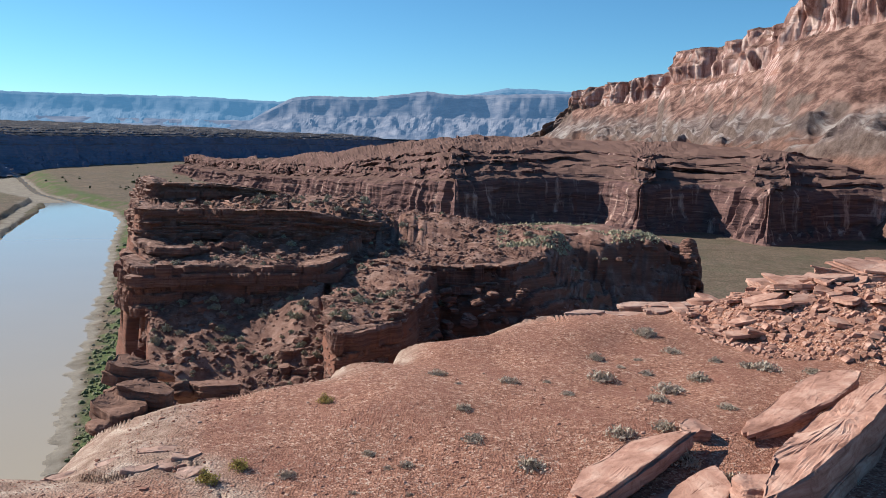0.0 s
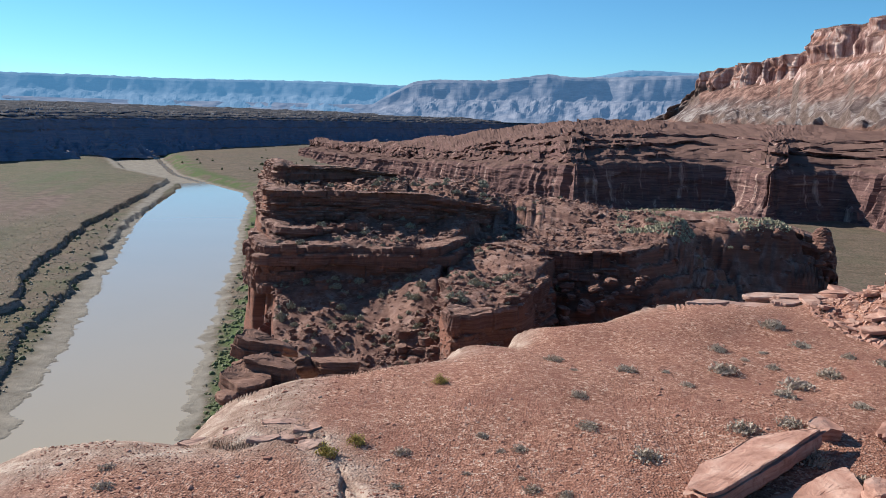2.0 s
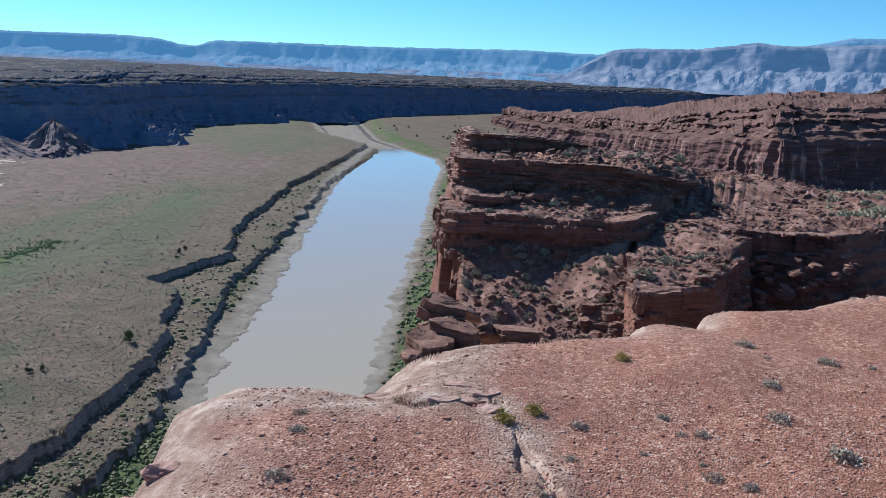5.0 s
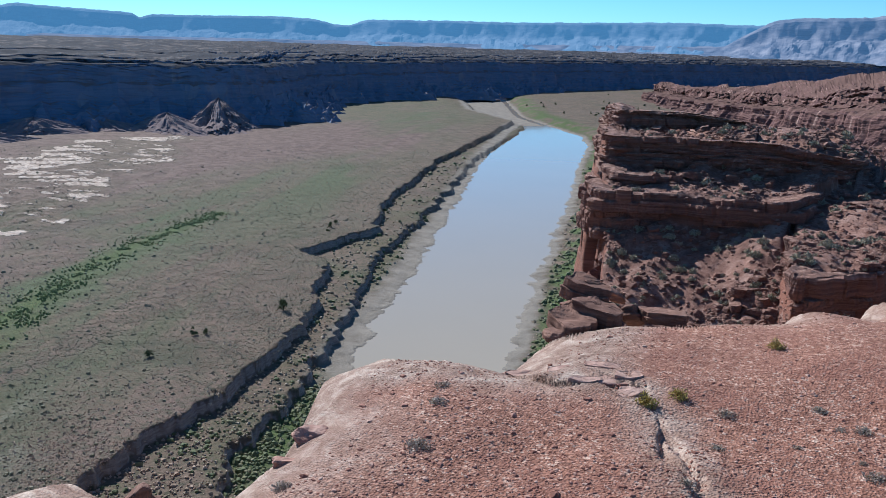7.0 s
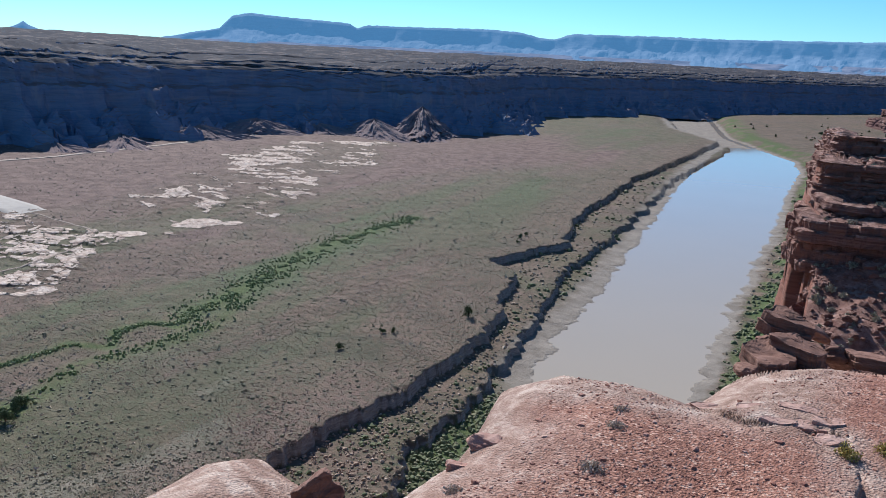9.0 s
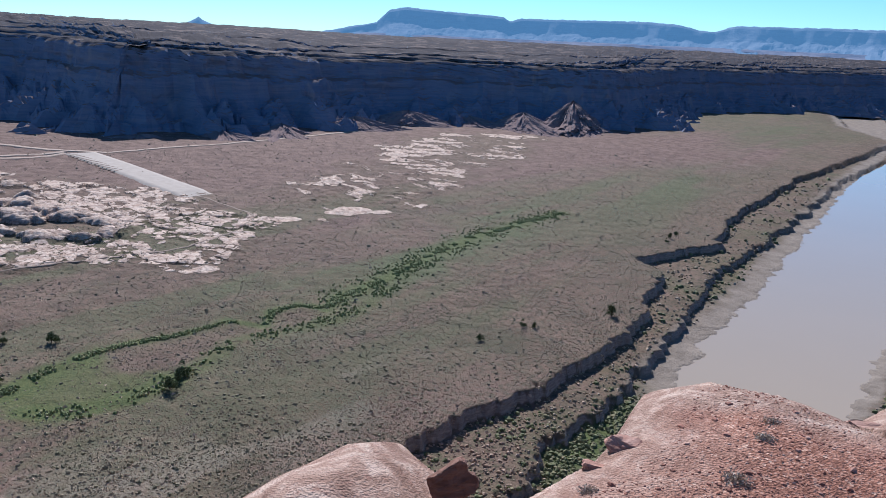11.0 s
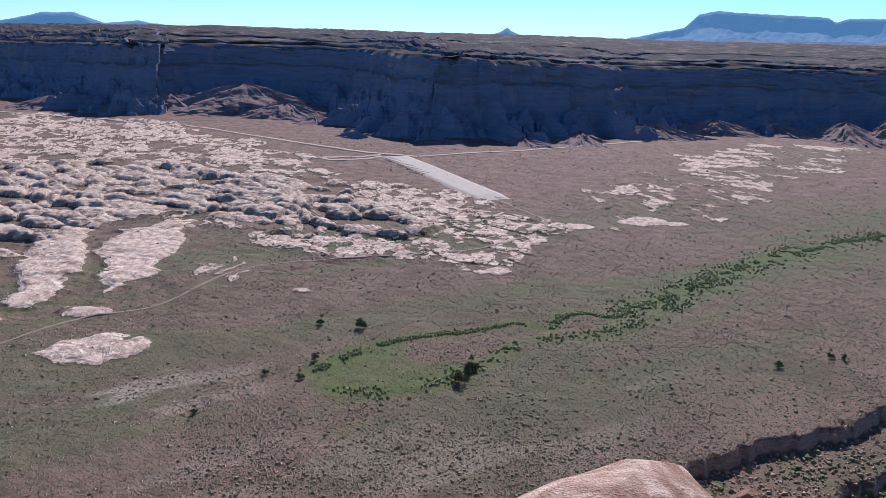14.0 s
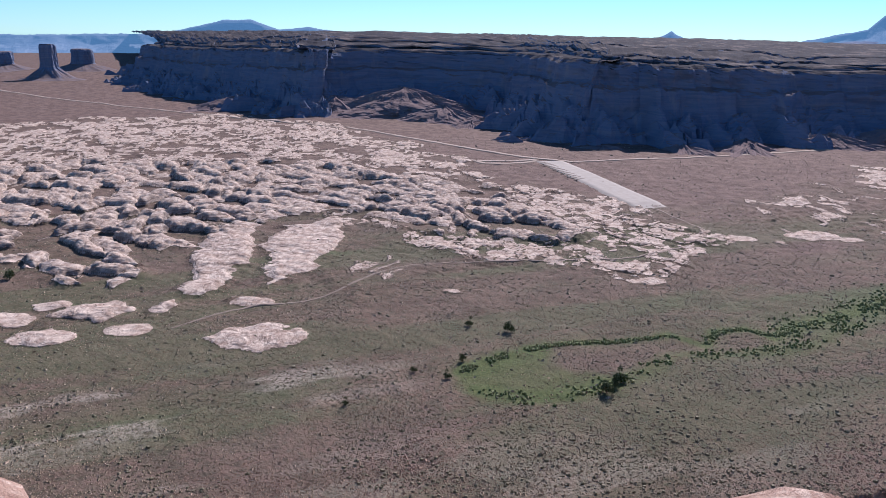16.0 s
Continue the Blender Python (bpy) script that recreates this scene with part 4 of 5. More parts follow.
def rock_mesh(name, size, seed, cut=0.55, rough=0.16, sub=4):
    """A broken or rounded stone: cut near 0 is round, near 1 is a slab with flat faces."""
    bm = bmesh.new()
    bmesh.ops.create_icosphere(bm, subdivisions=sub, radius=1.0)
    r = np.random.default_rng(seed)
    co = np.array([v.co[:] for v in bm.verts])
    power = 2.3 + 9 * cut
    co /= (np.abs(co) ** power).sum(1)[:, None] ** (1 / power)
    ang = r.uniform(0, 6.28, 6)
    planes = np.stack([np.cos(ang), np.sin(ang), r.normal(scale=0.25, size=6)], 1)
    planes /= np.linalg.norm(planes, axis=1)[:, None]
    lim = r.uniform(0.72, 1.05, 6) if cut > 0.4 else r.uniform(0.85, 1.1, 6)
    dots = co @ planes.T
    co *= np.minimum(np.min(np.where(dots > 1e-3, lim[None] / np.maximum(dots, 1e-3), 9), 1), 1)[:, None]
    size = np.array(size, float)
    way = co / np.linalg.norm(co, axis=1)[:, None]
    co = co * size[None] / 2
    k = min(size)
    q = co / max(k, 0.45)
    rag = 1 + 0.5 * rough * fbm(q[:, 0] * 0.7 + seed, q[:, 1] * 0.7, q[:, 2] * 3.5, 4)
    co[:, :2] *= rag[:, None]
    bump = rough * k * (fbm(q[:, 0] * 0.9, q[:, 1] * 0.9 + seed, q[:, 2] * 2.2, 5, 0.6) + 0.5 * np.round(2 * vnoise(q[:, 0] * 0.5, q[:, 1] * 0.5, q[:, 2] * 4 + seed)) / 2)
    co += way * bump[:, None] * np.array([1, 1, 0.6])
    for v, c in zip(bm.verts, co):
        v.co = c
    me = bpy.data.meshes.new(name)
    bm.to_mesh(me)
    bm.free()
    me.polygons.foreach_set("use_smooth", np.full(len(me.polygons), cut < 0.3))
    return me


def slab_mesh(name, length, width, thick, seed, beds=3, n=64):
    """A broken sandstone slab: thin beds with a shared angular outline, each standing a little in or out."""
    r = np.random.default_rng(seed)
    ang = np.linspace(0, 2 * math.pi, n, endpoint=False)
    way = np.stack([np.cos(ang), np.sin(ang)], 1)
    na = np.sort(r.uniform(0, 6.28, 9)) + r.normal(scale=0.1, size=9)
    cut = r.uniform(0.72, 1.0, 9)
    dots = way @ np.stack([np.cos(na), np.sin(na)])
    rad = np.min(np.where(dots > 0.15, cut[None] / np.maximum(dots, 0.15), 1.25), 1)
    rag = 0.035 * fbm(way[:, 0] * 4 + seed, way[:, 1] * 4, 0.0, 4, 0.65)
    zs = np.concatenate([[0], np.sort(r.uniform(0.15, 0.85, beds - 1)), [1]])
    rings = []
    for b in range(beds):
        out = 1 + r.uniform(-0.10, 0.05) + rag + 0.05 * fbm(way[:, 0] * 3, way[:, 1] * 3, seed + b * 3.0, 4) + 0.04 * np.round(2 * fbm(way[:, 0] * 2, way[:, 1] * 2, seed + b * 5.0, 2)) / 2
        for q, inset in ((zs[b], 0.03), (zs[b] + 0.12 * (zs[b + 1] - zs[b]), 0.0), (zs[b + 1] - 0.1 * (zs[b + 1] - zs[b]), 0.005), (zs[b + 1], 0.03)):
            rings.append((rad * (out - inset), q))
    inner_rings = (0.93, 0.86, 0.78, 0.69, 0.6, 0.5, 0.4, 0.28, 0.14, 0.0)
    for inner in inner_rings:
        rings.append((rad * inner * (1 + 0.3 * rag), 1.0))
    x = np.array([way[:, 0] * k for k, q in rings]) * length / 2
    y = np.array([way[:, 1] * k for k, q in rings]) * width / 2
    z = np.array([np.full(n, q) for k, q in rings]) * thick
    z = z + thick * 0.10 * fbm(x / (0.35 * length) + seed, y / (0.35 * length), 3.0, 2) - thick / 2
    flake = np.round(2.5 * fbm(x / (0.30 * length) + seed, y / (0.6 * width), 6.0, 2)) / 2.5
    z[-10:] += (thick * 0.07 * flake + 0.02 * thick * fbm(x / 0.5, y / 0.5, seed, 3))[-10:]
    i = np.arange(len(rings) - 1)[:, None] * n + np.arange(n)[None]
    j = np.arange(len(rings) - 1)[:, None] * n + (np.arange(n)[None] + 1) % n
    return raw_mesh(name, np.stack([x, y, z], -1).reshape(-1, 3), np.stack([i, j, j + n, i + n], -1).reshape(-1, 4), True)


def leaf_cloud(name, n, radius, height, leaf, seed, hollow=0.5, squash=1.0, lobes=0):
    """Many small leaf blades in an uneven dome."""
    r = np.random.default_rng(seed)
    d = r.normal(size=(n, 3))
    d[:, 2] = np.abs(d[:, 2]) * squash
    d /= np.linalg.norm(d, axis=1)[:, None]
    k = r.uniform(hollow, 1.0, n) * (1 + 0.35 * vnoise(d[:, 0] * 2.2 + seed, d[:, 1] * 2.2, d[:, 2] * 2.2))
    if lobes:
        c = r.normal(size=(lobes, 3)) * 0.45
        c[:, 2] = np.abs(c[:, 2]) + 0.25
        d = d * 0.55
        d[:, 2] -= 0.1
        base = c[r.integers(0, lobes, n)] + d * k[:, None]
    else:
        base = d * k[:, None]
    base = base * np.array([radius, radius, height])
    base[:, 2] = np.maximum(base[:, 2], 0.02)
    a, b = r.normal(size=(n, 3)), r.normal(size=(n, 3))
    a[:, 2] = np.abs(a[:, 2]) + 0.5
    a /= np.linalg.norm(a, axis=1)[:, None]
    b = np.cross(a, b)
    b /= np.linalg.norm(b, axis=1)[:, None]
    ln = leaf * r.uniform(0.6, 1.5, n)[:, None]
    v = np.stack([base - b * ln * 0.3, base + b * ln * 0.3, base + a * ln], 1).reshape(-1, 3)
    return raw_mesh(name, v, np.arange(3 * n).reshape(-1, 3), True)


def stem_mesh(name, n, radius, height, thick, seed):
    """Thin stems that spread from the ground."""
    r = np.random.default_rng(seed)
    v, f = [], []
    for i in range(n):
        a = r.uniform(0, 2 * math.pi)
        lean = r.uniform(0.15, 0.9) * radius
        top = np.array([math.cos(a) * lean, math.sin(a) * lean, height * r.uniform(0.6, 0.95)])
        mid = top * np.array([0.4, 0.4, 0.55])
        for k, (c, w) in enumerate(((np.zeros(3), thick), (mid, thick * 0.7), (top, thick * 0.25))):
            for q in range(3):
                v.append(c + w * np.array([math.cos(q * 2.1), math.sin(q * 2.1), 0]))
        o = i * 9
        for k in (0, 3):
            for q in range(3):
                p = (q + 1) % 3
                f.append((o + k + q, o + k + p, o + k + 3 + p, o + k + 3 + q))
    return raw_mesh(name, v, f, True)


# ---- shrubs on the bench ----
def shrub_kind(name, label, category, group, leaves, seed, dense, radius=0.5, height=0.27, leaf=0.085):
    base = empty(name, label, category, group)
    part("stems", stem_mesh("stems", 26, radius * 0.9, height, 0.012, seed), BARK, base)
    part("foliage", leaf_cloud("foliage", dense, radius, height, leaf, seed + 1, 0.35), leaves, base)
    return base


def place_all(kinds, spots, r):
    """Puts the kinds in turn at the spots (direction, distance, width); the first of each is moved, the others are copies."""
    ground = np.array([polar(a, d) for a, d, w in spots])
    ground = np.column_stack([ground, rim(ground[:, 0], ground[:, 1])])
    for i, (a, d, w) in enumerate(spots):
        src = kinds[i % len(kinds)]
        p = Vector(ground[i])
        p.z -= 0.03
        m = Matrix.LocRotScale(p, Euler((0, 0, r.uniform(0, 6.28))), None)
        s = w * r.uniform(0.95, 1.1)
        ob = src if i < len(kinds) else copy_thing(src, m)
        ob.matrix_basis = m @ Matrix.Diagonal((s, s, s * r.uniform(0.75, 1.05), 1))


r = random.Random(3)
SCRUB_1 = [(-0.2, 33.0, 0.84), (-3.0, 25.2, 0.82), (-7.1, 23.6, 1.03), (-2.1, 28.1, 0.68), (-5.3, 31.8, 0.85), (-9.4, 30.7, 0.56), (-7.9, 32.4, 0.41), (-1.7, 31.2, 0.35), (-11.7, 33.7, 1.31), (-14.4, 41.7, 1.24), (-11.2, 37.0, 0.94), (-12.9, 35.9, 0.46), (-14.0, 37.4, 0.53), (-16.2, 39.3, 0.89), (-14.7, 35.4, 0.75), (-16.3, 32.9, 1.35), (-15.6, 30.6, 0.86), (-18.1, 35.0, 0.99), (-19.1, 38.1, 0.75), (-21.2, 37.6, 0.90), (-22.3, 37.4, 1.22), (-25.1, 38.0, 0.91), (-24.9, 35.9, 0.76), (-20.1, 30.7, 0.78), (-13.3, 26.3, 0.97)]
SCRUB_2 = [(-16.1, 27.4, 0.97), (-17.8, 25.1, 1.17), (-20.6, 24.4, 0.93), (10.4, 23.0, 0.65), (4.7, 24.5, 0.35), (3.2, 23.4, 0.43), (1.8, 23.6, 0.57), (10.7, 20.8, 0.47), (0.7, 21.0, 0.59), (-1.7, 20.7, 0.53), (5.6, 21.8, 0.31), (1.6, 21.7, 0.28), (30.6, 22.6, 0.54), (30.9, 21.4, 0.66), (32.3, 18.9, 0.75), (42.4, 17.4, 0.54), (4.6, 24.4, 0.45), (12.5, 18.3, 0.57), (-27.9, 26.0, 0.62)]
kinds = [shrub_kind("desert_shrub", "low grey-green desert shrub on red gravel", "shrub", "bench shrubs", SCRUB, 40 + i, 420) for i in range(4)]
place_all(kinds, SCRUB_1 + SCRUB_2, r)
yellow = [shrub_kind("rabbitbrush", "yellow-green rabbitbrush in a rock crack", "shrub", "rabbitbrush", RABBIT, 60, 600, 0.5, 0.6)]
place_all(yellow, [(13.6, 23.6, 0.63), (15.8, 22.8, 0.71), (7.7, 29.3, 0.62)], r)

# shrubs on the promontory
kinds = [shrub_kind("mesa_shrub", "dark round shrub on the red promontory", "shrub", "promontory shrubs", MESA_SCRUB, 80 + i, 300, 0.5, 0.5, 0.17) for i in range(3)]
spots = [(r.choice([r.uniform(-16, 20.5), r.uniform(2, 20)]), r.choice([r.uniform(66, 84), r.uniform(66, 90), r.uniform(90, 118)]), r.choice([0.4, 0.5, 0.6, 0.8, 1.1])) for _ in range(900)]
ground = np.array([polar(a, d) for a, d, w in spots])
fits = (inside_dist(ground[:, 0], ground[:, 1], BENCH) < -4) & (rim(ground[:, 0], ground[:, 1]) > 91.0)
place_all(kinds, [q for q, ok in zip(spots, fits) if ok][:300], r)


# ---- rocks of the rim ----
EDGE_ROCK = rock_material("brown weathered sandstone", (0.12, 0.06, 0.042), (0.22, 0.115, 0.08), (0.33, 0.19, 0.14))
def place_rock(name, me, az, d, turn, lift, label, category, group="", tip=(0, 0), material=None):
    ob = new(name, me)
    if not me.materials:
        me.materials.append(material or SLAB)
    p = spot(az, d)
    p.z += lift
    ob.matrix_world = pose(*p, tip[0], tip[1], turn)
    return tagged(ob, label, category, group)


place_rock("rock_slab", slab_mesh("rock_slab", 7.0, 2.0, 0.55, 5, 3), -13.9, 23.6, 47, 0.3, "long flat sandstone slab tilted on the gravel", "rock slab", "rim slabs", (-12, -3))
place_rock("rock_slab", slab_mesh("rock_slab", 1.2, 0.9, 0.45, 6, 2, 32), -18.0, 27.0, 20, 0.15, "small broken sandstone block beside a slab", "rock slab", "rim slabs", (4, 6))
place_rock("rock_slab", slab_mesh("rock_slab", 15.0, 2.3, 1.5, 8, 4, 120), -27.6, 29.0, 47, 0.3, "thick overhanging sandstone slab with a shaded underside", "rock slab", "rim slabs", (-14, -3))
place_rock("rock_slab", slab_mesh("rock_slab", 9.0, 2.0, 0.6, 9, 3, 90), -25.4, 32.6, 48, 0.35, "pale upper sandstone slab behind the thick one", "rock slab", "rim slabs", (-10, -3))
place_rock("rock_slab", slab_mesh("rock_slab", 5.0, 1.5, 0.5, 11, 3), -18.2, 22.4, 50, 0.1, "half-buried sandstone slab in gravel", "rock slab", "rim slabs", (-10, -4))
place_rock("boulder", rock_mesh("boulder", (1.5, 1.3, 1.3), 12, 0.7, 0.12, 5), -22.6, 22.8, 0, 0.35, "grey-stained broken sandstone boulder", "boulder", "rim boulders")
for i, (a, d, el, size, tip) in enumerate([(19.6, 32.6, 17.5, (2.5, 1.8, 0.9), (0, 6)), (20.6, 35.0, 16.0, (2.4, 1.9, 0.9), (6, 12)), (19.4, 36.0, 15.9, (2.6, 1.1, 0.5), (10, 24)), (17.2, 34.2, 17.4, (1.5, 0.8, 0.7), (-20, 30)), (21.3, 31.6, 18.4, (2.9, 2.0, 0.8), (0, -6)), (22.6, 30.4, 19.2, (0.9, 0.7, 0.5), (0, 0)), (15.2, 33.6, 17.3, (2.2, 1.2, 0.5), (0, 5)), (20.9, 34.0, 17.2, (2.0, 1.6, 0.6), (8, 10)), (52.8, 17.2, 29.8, (1.1, 0.45, 0.8), (15, 35))]):
    ob = place_rock("boulder", slab_mesh("boulder", *size, 20 + i, 3, 70) if i in (0, 1, 4, 6, 7) else rock_mesh("boulder", size, 20 + i, 0.12 if i < 8 else 0.4, 0.12, 5), a, d, 30 * i, 0, "smooth rounded sandstone boulder at the cliff edge", "boulder", "edge boulders", tip, EDGE_ROCK)
    ob.location.z = EYE - d * math.tan(radians(el))

place_rock("rock_slab", rock_mesh("rock_slab", (0.9, 0.6, 0.5), 14, 0.9, 0.12, 5), 40.3, 20.6, 40, 0.0, "square sandstone block on the broken edge", "rock slab", "rim slabs", (6, 8))
place_rock("rock_slab", rock_mesh("rock_slab", (0.8, 0.5, 0.4), 15, 0.9, 0.12, 5), 42.0, 19.2, 60, -0.1, "square sandstone block on the broken edge", "rock slab", "rim slabs", (-4, 10))
SLICK_ROCK = rock_material("pale slickrock plate", (0.34, 0.19, 0.14), (0.50, 0.32, 0.25), (0.62, 0.44, 0.36))
for i, (a, d, length, width, thick, turn, tip) in enumerate([(18.6, 24.2, 1.3, 0.7, 0.4, 20, (0, 2)), (20.4, 24.0, 1.0, 0.6, 0.4, 35, (0, 3)), (17.0, 23.4, 1.0, 0.7, 0.4, 60, (3, 0)), (18.4, 25.4, 1.5, 0.6, 0.35, 15, (2, 0)), (17.2, 24.7, 1.1, 0.8, 0.4, 50, (0, 4)), (21.6, 25.2, 1.6, 0.6, 0.3, 25, (0, -3)), (24.4, 25.4, 1.4, 0.5, 0.3, 30, (2, 2))]):
    place_rock("rock_plate", slab_mesh("rock_plate", length, width, thick, 120 + i, 2, 60), a, d, turn, -0.17, "pale weathered slickrock plate with an undercut edge", "rock plate", "edge plates", tip, SLICK_ROCK)
for i, (a, d, length, width) in enumerate([(-12.6, 50.0, 4.5, 1.6), (-14.4, 52.5, 5.0, 1.8), (-16.2, 52.0, 3.6, 1.6), (-10.2, 47.6, 3.2, 1.2), (-15.2, 49.8, 3.0, 1.3)]):
    place_rock("rock_plate", slab_mesh("rock_plate", length, width, 0.5, 140 + i, 3, 60), a, d, 8 + 9 * i, 0.0, "flat slickrock plate on the lip of the bench", "rock plate", "lip plates", (0, 2), SLICK_ROCK)
slabs = [slab_mesh("rock_slab", 1.1, 0.8, 0.26, 30 + i, 2, 22) for i in range(6)]
big_slabs = [slab_mesh("rock_slab", 1.1, 0.85, 0.2, 36 + i, 3, 60) for i in range(5)]
for i in range(260):
    a, d = r.uniform(-31, -16.5), r.uniform(43, 61)
    s = r.choice([0.4, 0.5, 0.7, 1.0, 1.5, 2.4])
    if i <= 24:
        a, d, s = r.uniform(-31, -22.5), r.uniform(49, 61), r.uniform(2.4, 5.5)
    if inside_dist(*[np.array([c]) for c in polar(a, d)], RIGHT)[0] < -2:
        continue
    ob = place_rock("broken_slab", slabs[i % 6] if i > 24 else big_slabs[i % 5], a, d, r.uniform(0, 360), 0.1 * s, "tumbled red sandstone slab on the broken slope", "rock slab", "broken slope slabs", (r.uniform(-16, 16), r.uniform(-16, 16)) if i > 24 else (r.uniform(-16, 8), r.uniform(-16, 10)))
    ob.scale = (s, s * r.uniform(0.6, 1.1), s * r.uniform(0.28, 0.6))
lumps = [rock_mesh("ridge_boulder", (1.0, 0.9, 0.6), 50 + i, 0.85, 0.14, 3) for i in range(5)]
FOOT_AZ, FOOT_D = [-20, -17, -12, -9, -6, -4, 0.2], [117.5, 117, 114, 111, 108, 104, 99]
for i in range(240):
    a, z = r.uniform(-17.5, -1), r.uniform(88, 101)
    d = float(np.interp(a, FOOT_AZ, FOOT_D)) + 0.5 * (z - 84) - 1.2
    s = r.choice([0.5, 0.8, 1.2, 1.8, 2.4])
    ob = place_rock("ridge_boulder", lumps[i % 5], a, d, r.uniform(0, 360), 0, "fallen sandstone boulder on the ridge flank", "boulder", "ridge boulders", (r.uniform(-25, 25), r.uniform(-25, 25)), LEDGE)
    ob.location.z = z
    ob.scale = (s, s, s * r.uniform(0.7, 1.1))
for i in range(70):
    a, z = r.uniform(-7, -0.5), r.uniform(88, 98.5)
    d = float(np.interp(a, [-5.6, -3, 0, 3, 6.4], [93, 91.5, 91, 92, 93])) + 0.85 * (z - 100) - 0.3
    s = r.choice([0.5, 0.8, 1.2, 1.6])
    ob = place_rock("ridge_boulder", lumps[i % 5], a, d, r.uniform(0, 360), 0, "fallen sandstone boulder in the gully", "boulder", "ridge boulders", (r.uniform(-25, 25), r.uniform(-25, 25)), LEDGE)
    ob.location.z = z
    ob.scale = (s, s, s * 0.8)
for i in range(30):
    a, d = r.uniform(-8, 6), r.uniform(98, 108)
    s = r.choice([0.3, 0.4, 0.6, 0.9])
    ob = place_rock("ridge_boulder", lumps[i % 5], a, d, r.uniform(0, 360), 0.1 * s, "fallen sandstone boulder on the ridge", "boulder", "ridge boulders", (r.uniform(-15, 15), r.uniform(-15, 15)), LEDGE)
    ob.scale = (s, s, s * 0.7)


def along(line, n, g):
    p, s = rounded(line, 0.4)
    return p[g.integers(0, len(p), n)]


g = np.random.default_rng(5)
stones = [slab_mesh("ledge_stone", 1.0, 0.75, 0.42, 70 + i, 2, 18) for i in range(6)]
LEDGE_LINES = [outline((20, 83), (17, 83), (14, 83.5), (10, 83), (7.9, 85)), outline((20, 97), (13, 96.5), (8, 97), (4.6, 101)), outline((19.6, 107), (17, 106), (13, 107.5), (11, 111)), outline((6.4, 91), (3, 90.5), (0, 89.5), (-5, 92)), outline((9.4, 63), (7.5, 65), (4.8, 67), (2.6, 70), (1.4, 80)), outline((19.5, 91), (16, 91.5), (12, 94), (8, 94)), outline((19, 76), (16, 75), (12, 74), (9, 72))]
for k, line in enumerate(LEDGE_LINES):
    m = (62, 62, 26, 40, 46, 36, 28)[k]
    pts = along(line, m, g) * (1 - np.abs(g.normal(scale=0.012, size=(m, 1))) + 0.012) + g.normal(scale=0.5, size=(m, 2))
    top = rim(pts[:, 0], pts[:, 1])
    for (x, y), z in zip(pts, top):
        s = float(g.choice([0.4, 0.6, 0.8, 1.1, 1.7], p=[0.25, 0.3, 0.25, 0.15, 0.05]))
        if z < 90:
            continue
        ob = new("ledge_stone", stones[int(g.integers(0, 6))])
        if not ob.data.materials:
            ob.data.materials.append(LEDGE)
        ob.matrix_world = pose(x, y, z + 0.12 * s, g.uniform(-16, 16), g.uniform(-16, 16), g.uniform(0, 360))
        ob.scale = (s, s * g.uniform(0.7, 1.2), s * g.uniform(0.7, 1.3))
        tagged(ob, "fallen dark red sandstone block below a ledge", "rock block", "promontory blocks")


def scatter(name, x, y, z, size, squash, seed, material, label, category, ring=4, jitter=0.35):
    """Low many-sided lumps in one mesh."""
    g = np.random.default_rng(seed)
    n = len(x)
    ang = np.arange(ring) * 2 * math.pi / ring + g.uniform(0, 6.28, n)[:, None]
    w = size[:, None] * (1 + jitter * g.uniform(-1, 1, (n, ring)))
    low = np.stack([x[:, None] + np.cos(ang) * w, y[:, None] + np.sin(ang) * w, z[:, None] - 0.15 * size[:, None] + 0 * w], -1)
    up = w * g.uniform(0.45, 0.9, (n, ring))
    mid = np.stack([x[:, None] + np.cos(ang + 0.4) * up, y[:, None] + np.sin(ang + 0.4) * up, z[:, None] + size[:, None] * squash * g.uniform(0.55, 1.0, (n, ring))], -1)
    top = np.stack([x, y, z + size * squash * g.uniform(0.8, 1.2, n)], -1)[:, None]
    v = np.concatenate([low, mid, top], 1)
    k = 2 * ring + 1
    i = np.arange(ring)
    j = (i + 1) % ring
    tri = np.concatenate([np.stack([i, j, ring + i], 1), np.stack([j, ring + j, ring + i], 1), np.stack([ring + i, ring + j, np.full(ring, 2 * ring)], 1)])
    f = (np.arange(n)[:, None, None] * k + tri[None]).reshape(-1, 3)
    ob = new(name, raw_mesh(name, v.reshape(-1, 3), f, True))
    ob.data.materials.append(material)
    return tagged(ob, label, category, kind="stuff")


g = np.random.default_rng(11)
n = 26000
a, d = g.uniform(-30, 46, n), 1 / g.uniform(1 / 48, 1 / 16.5, n)
x, y = -np.sin(np.radians(a)) * d, np.cos(np.radians(a)) * d
keep = inside_dist(x, y, BENCH) > 1.2
keep &= g.uniform(0, 1, n) < 0.35 + 0.65 * smooth(-0.3, 0.3, fbm(x / 4, y / 4, 3.0, 3))
x, y = x[keep], y[keep]
STONES = leaf_material("red and pale gravel", (0.22, 0.09, 0.06), (0.36, 0.165, 0.115), (0.58, 0.39, 0.30))
scatter("gravel", x, y, rim(x, y), 0.02 * (1 + g.exponential(0.7, len(x))), 0.5, 5, STONES, "loose red and pale stones on the bench", "gravel")

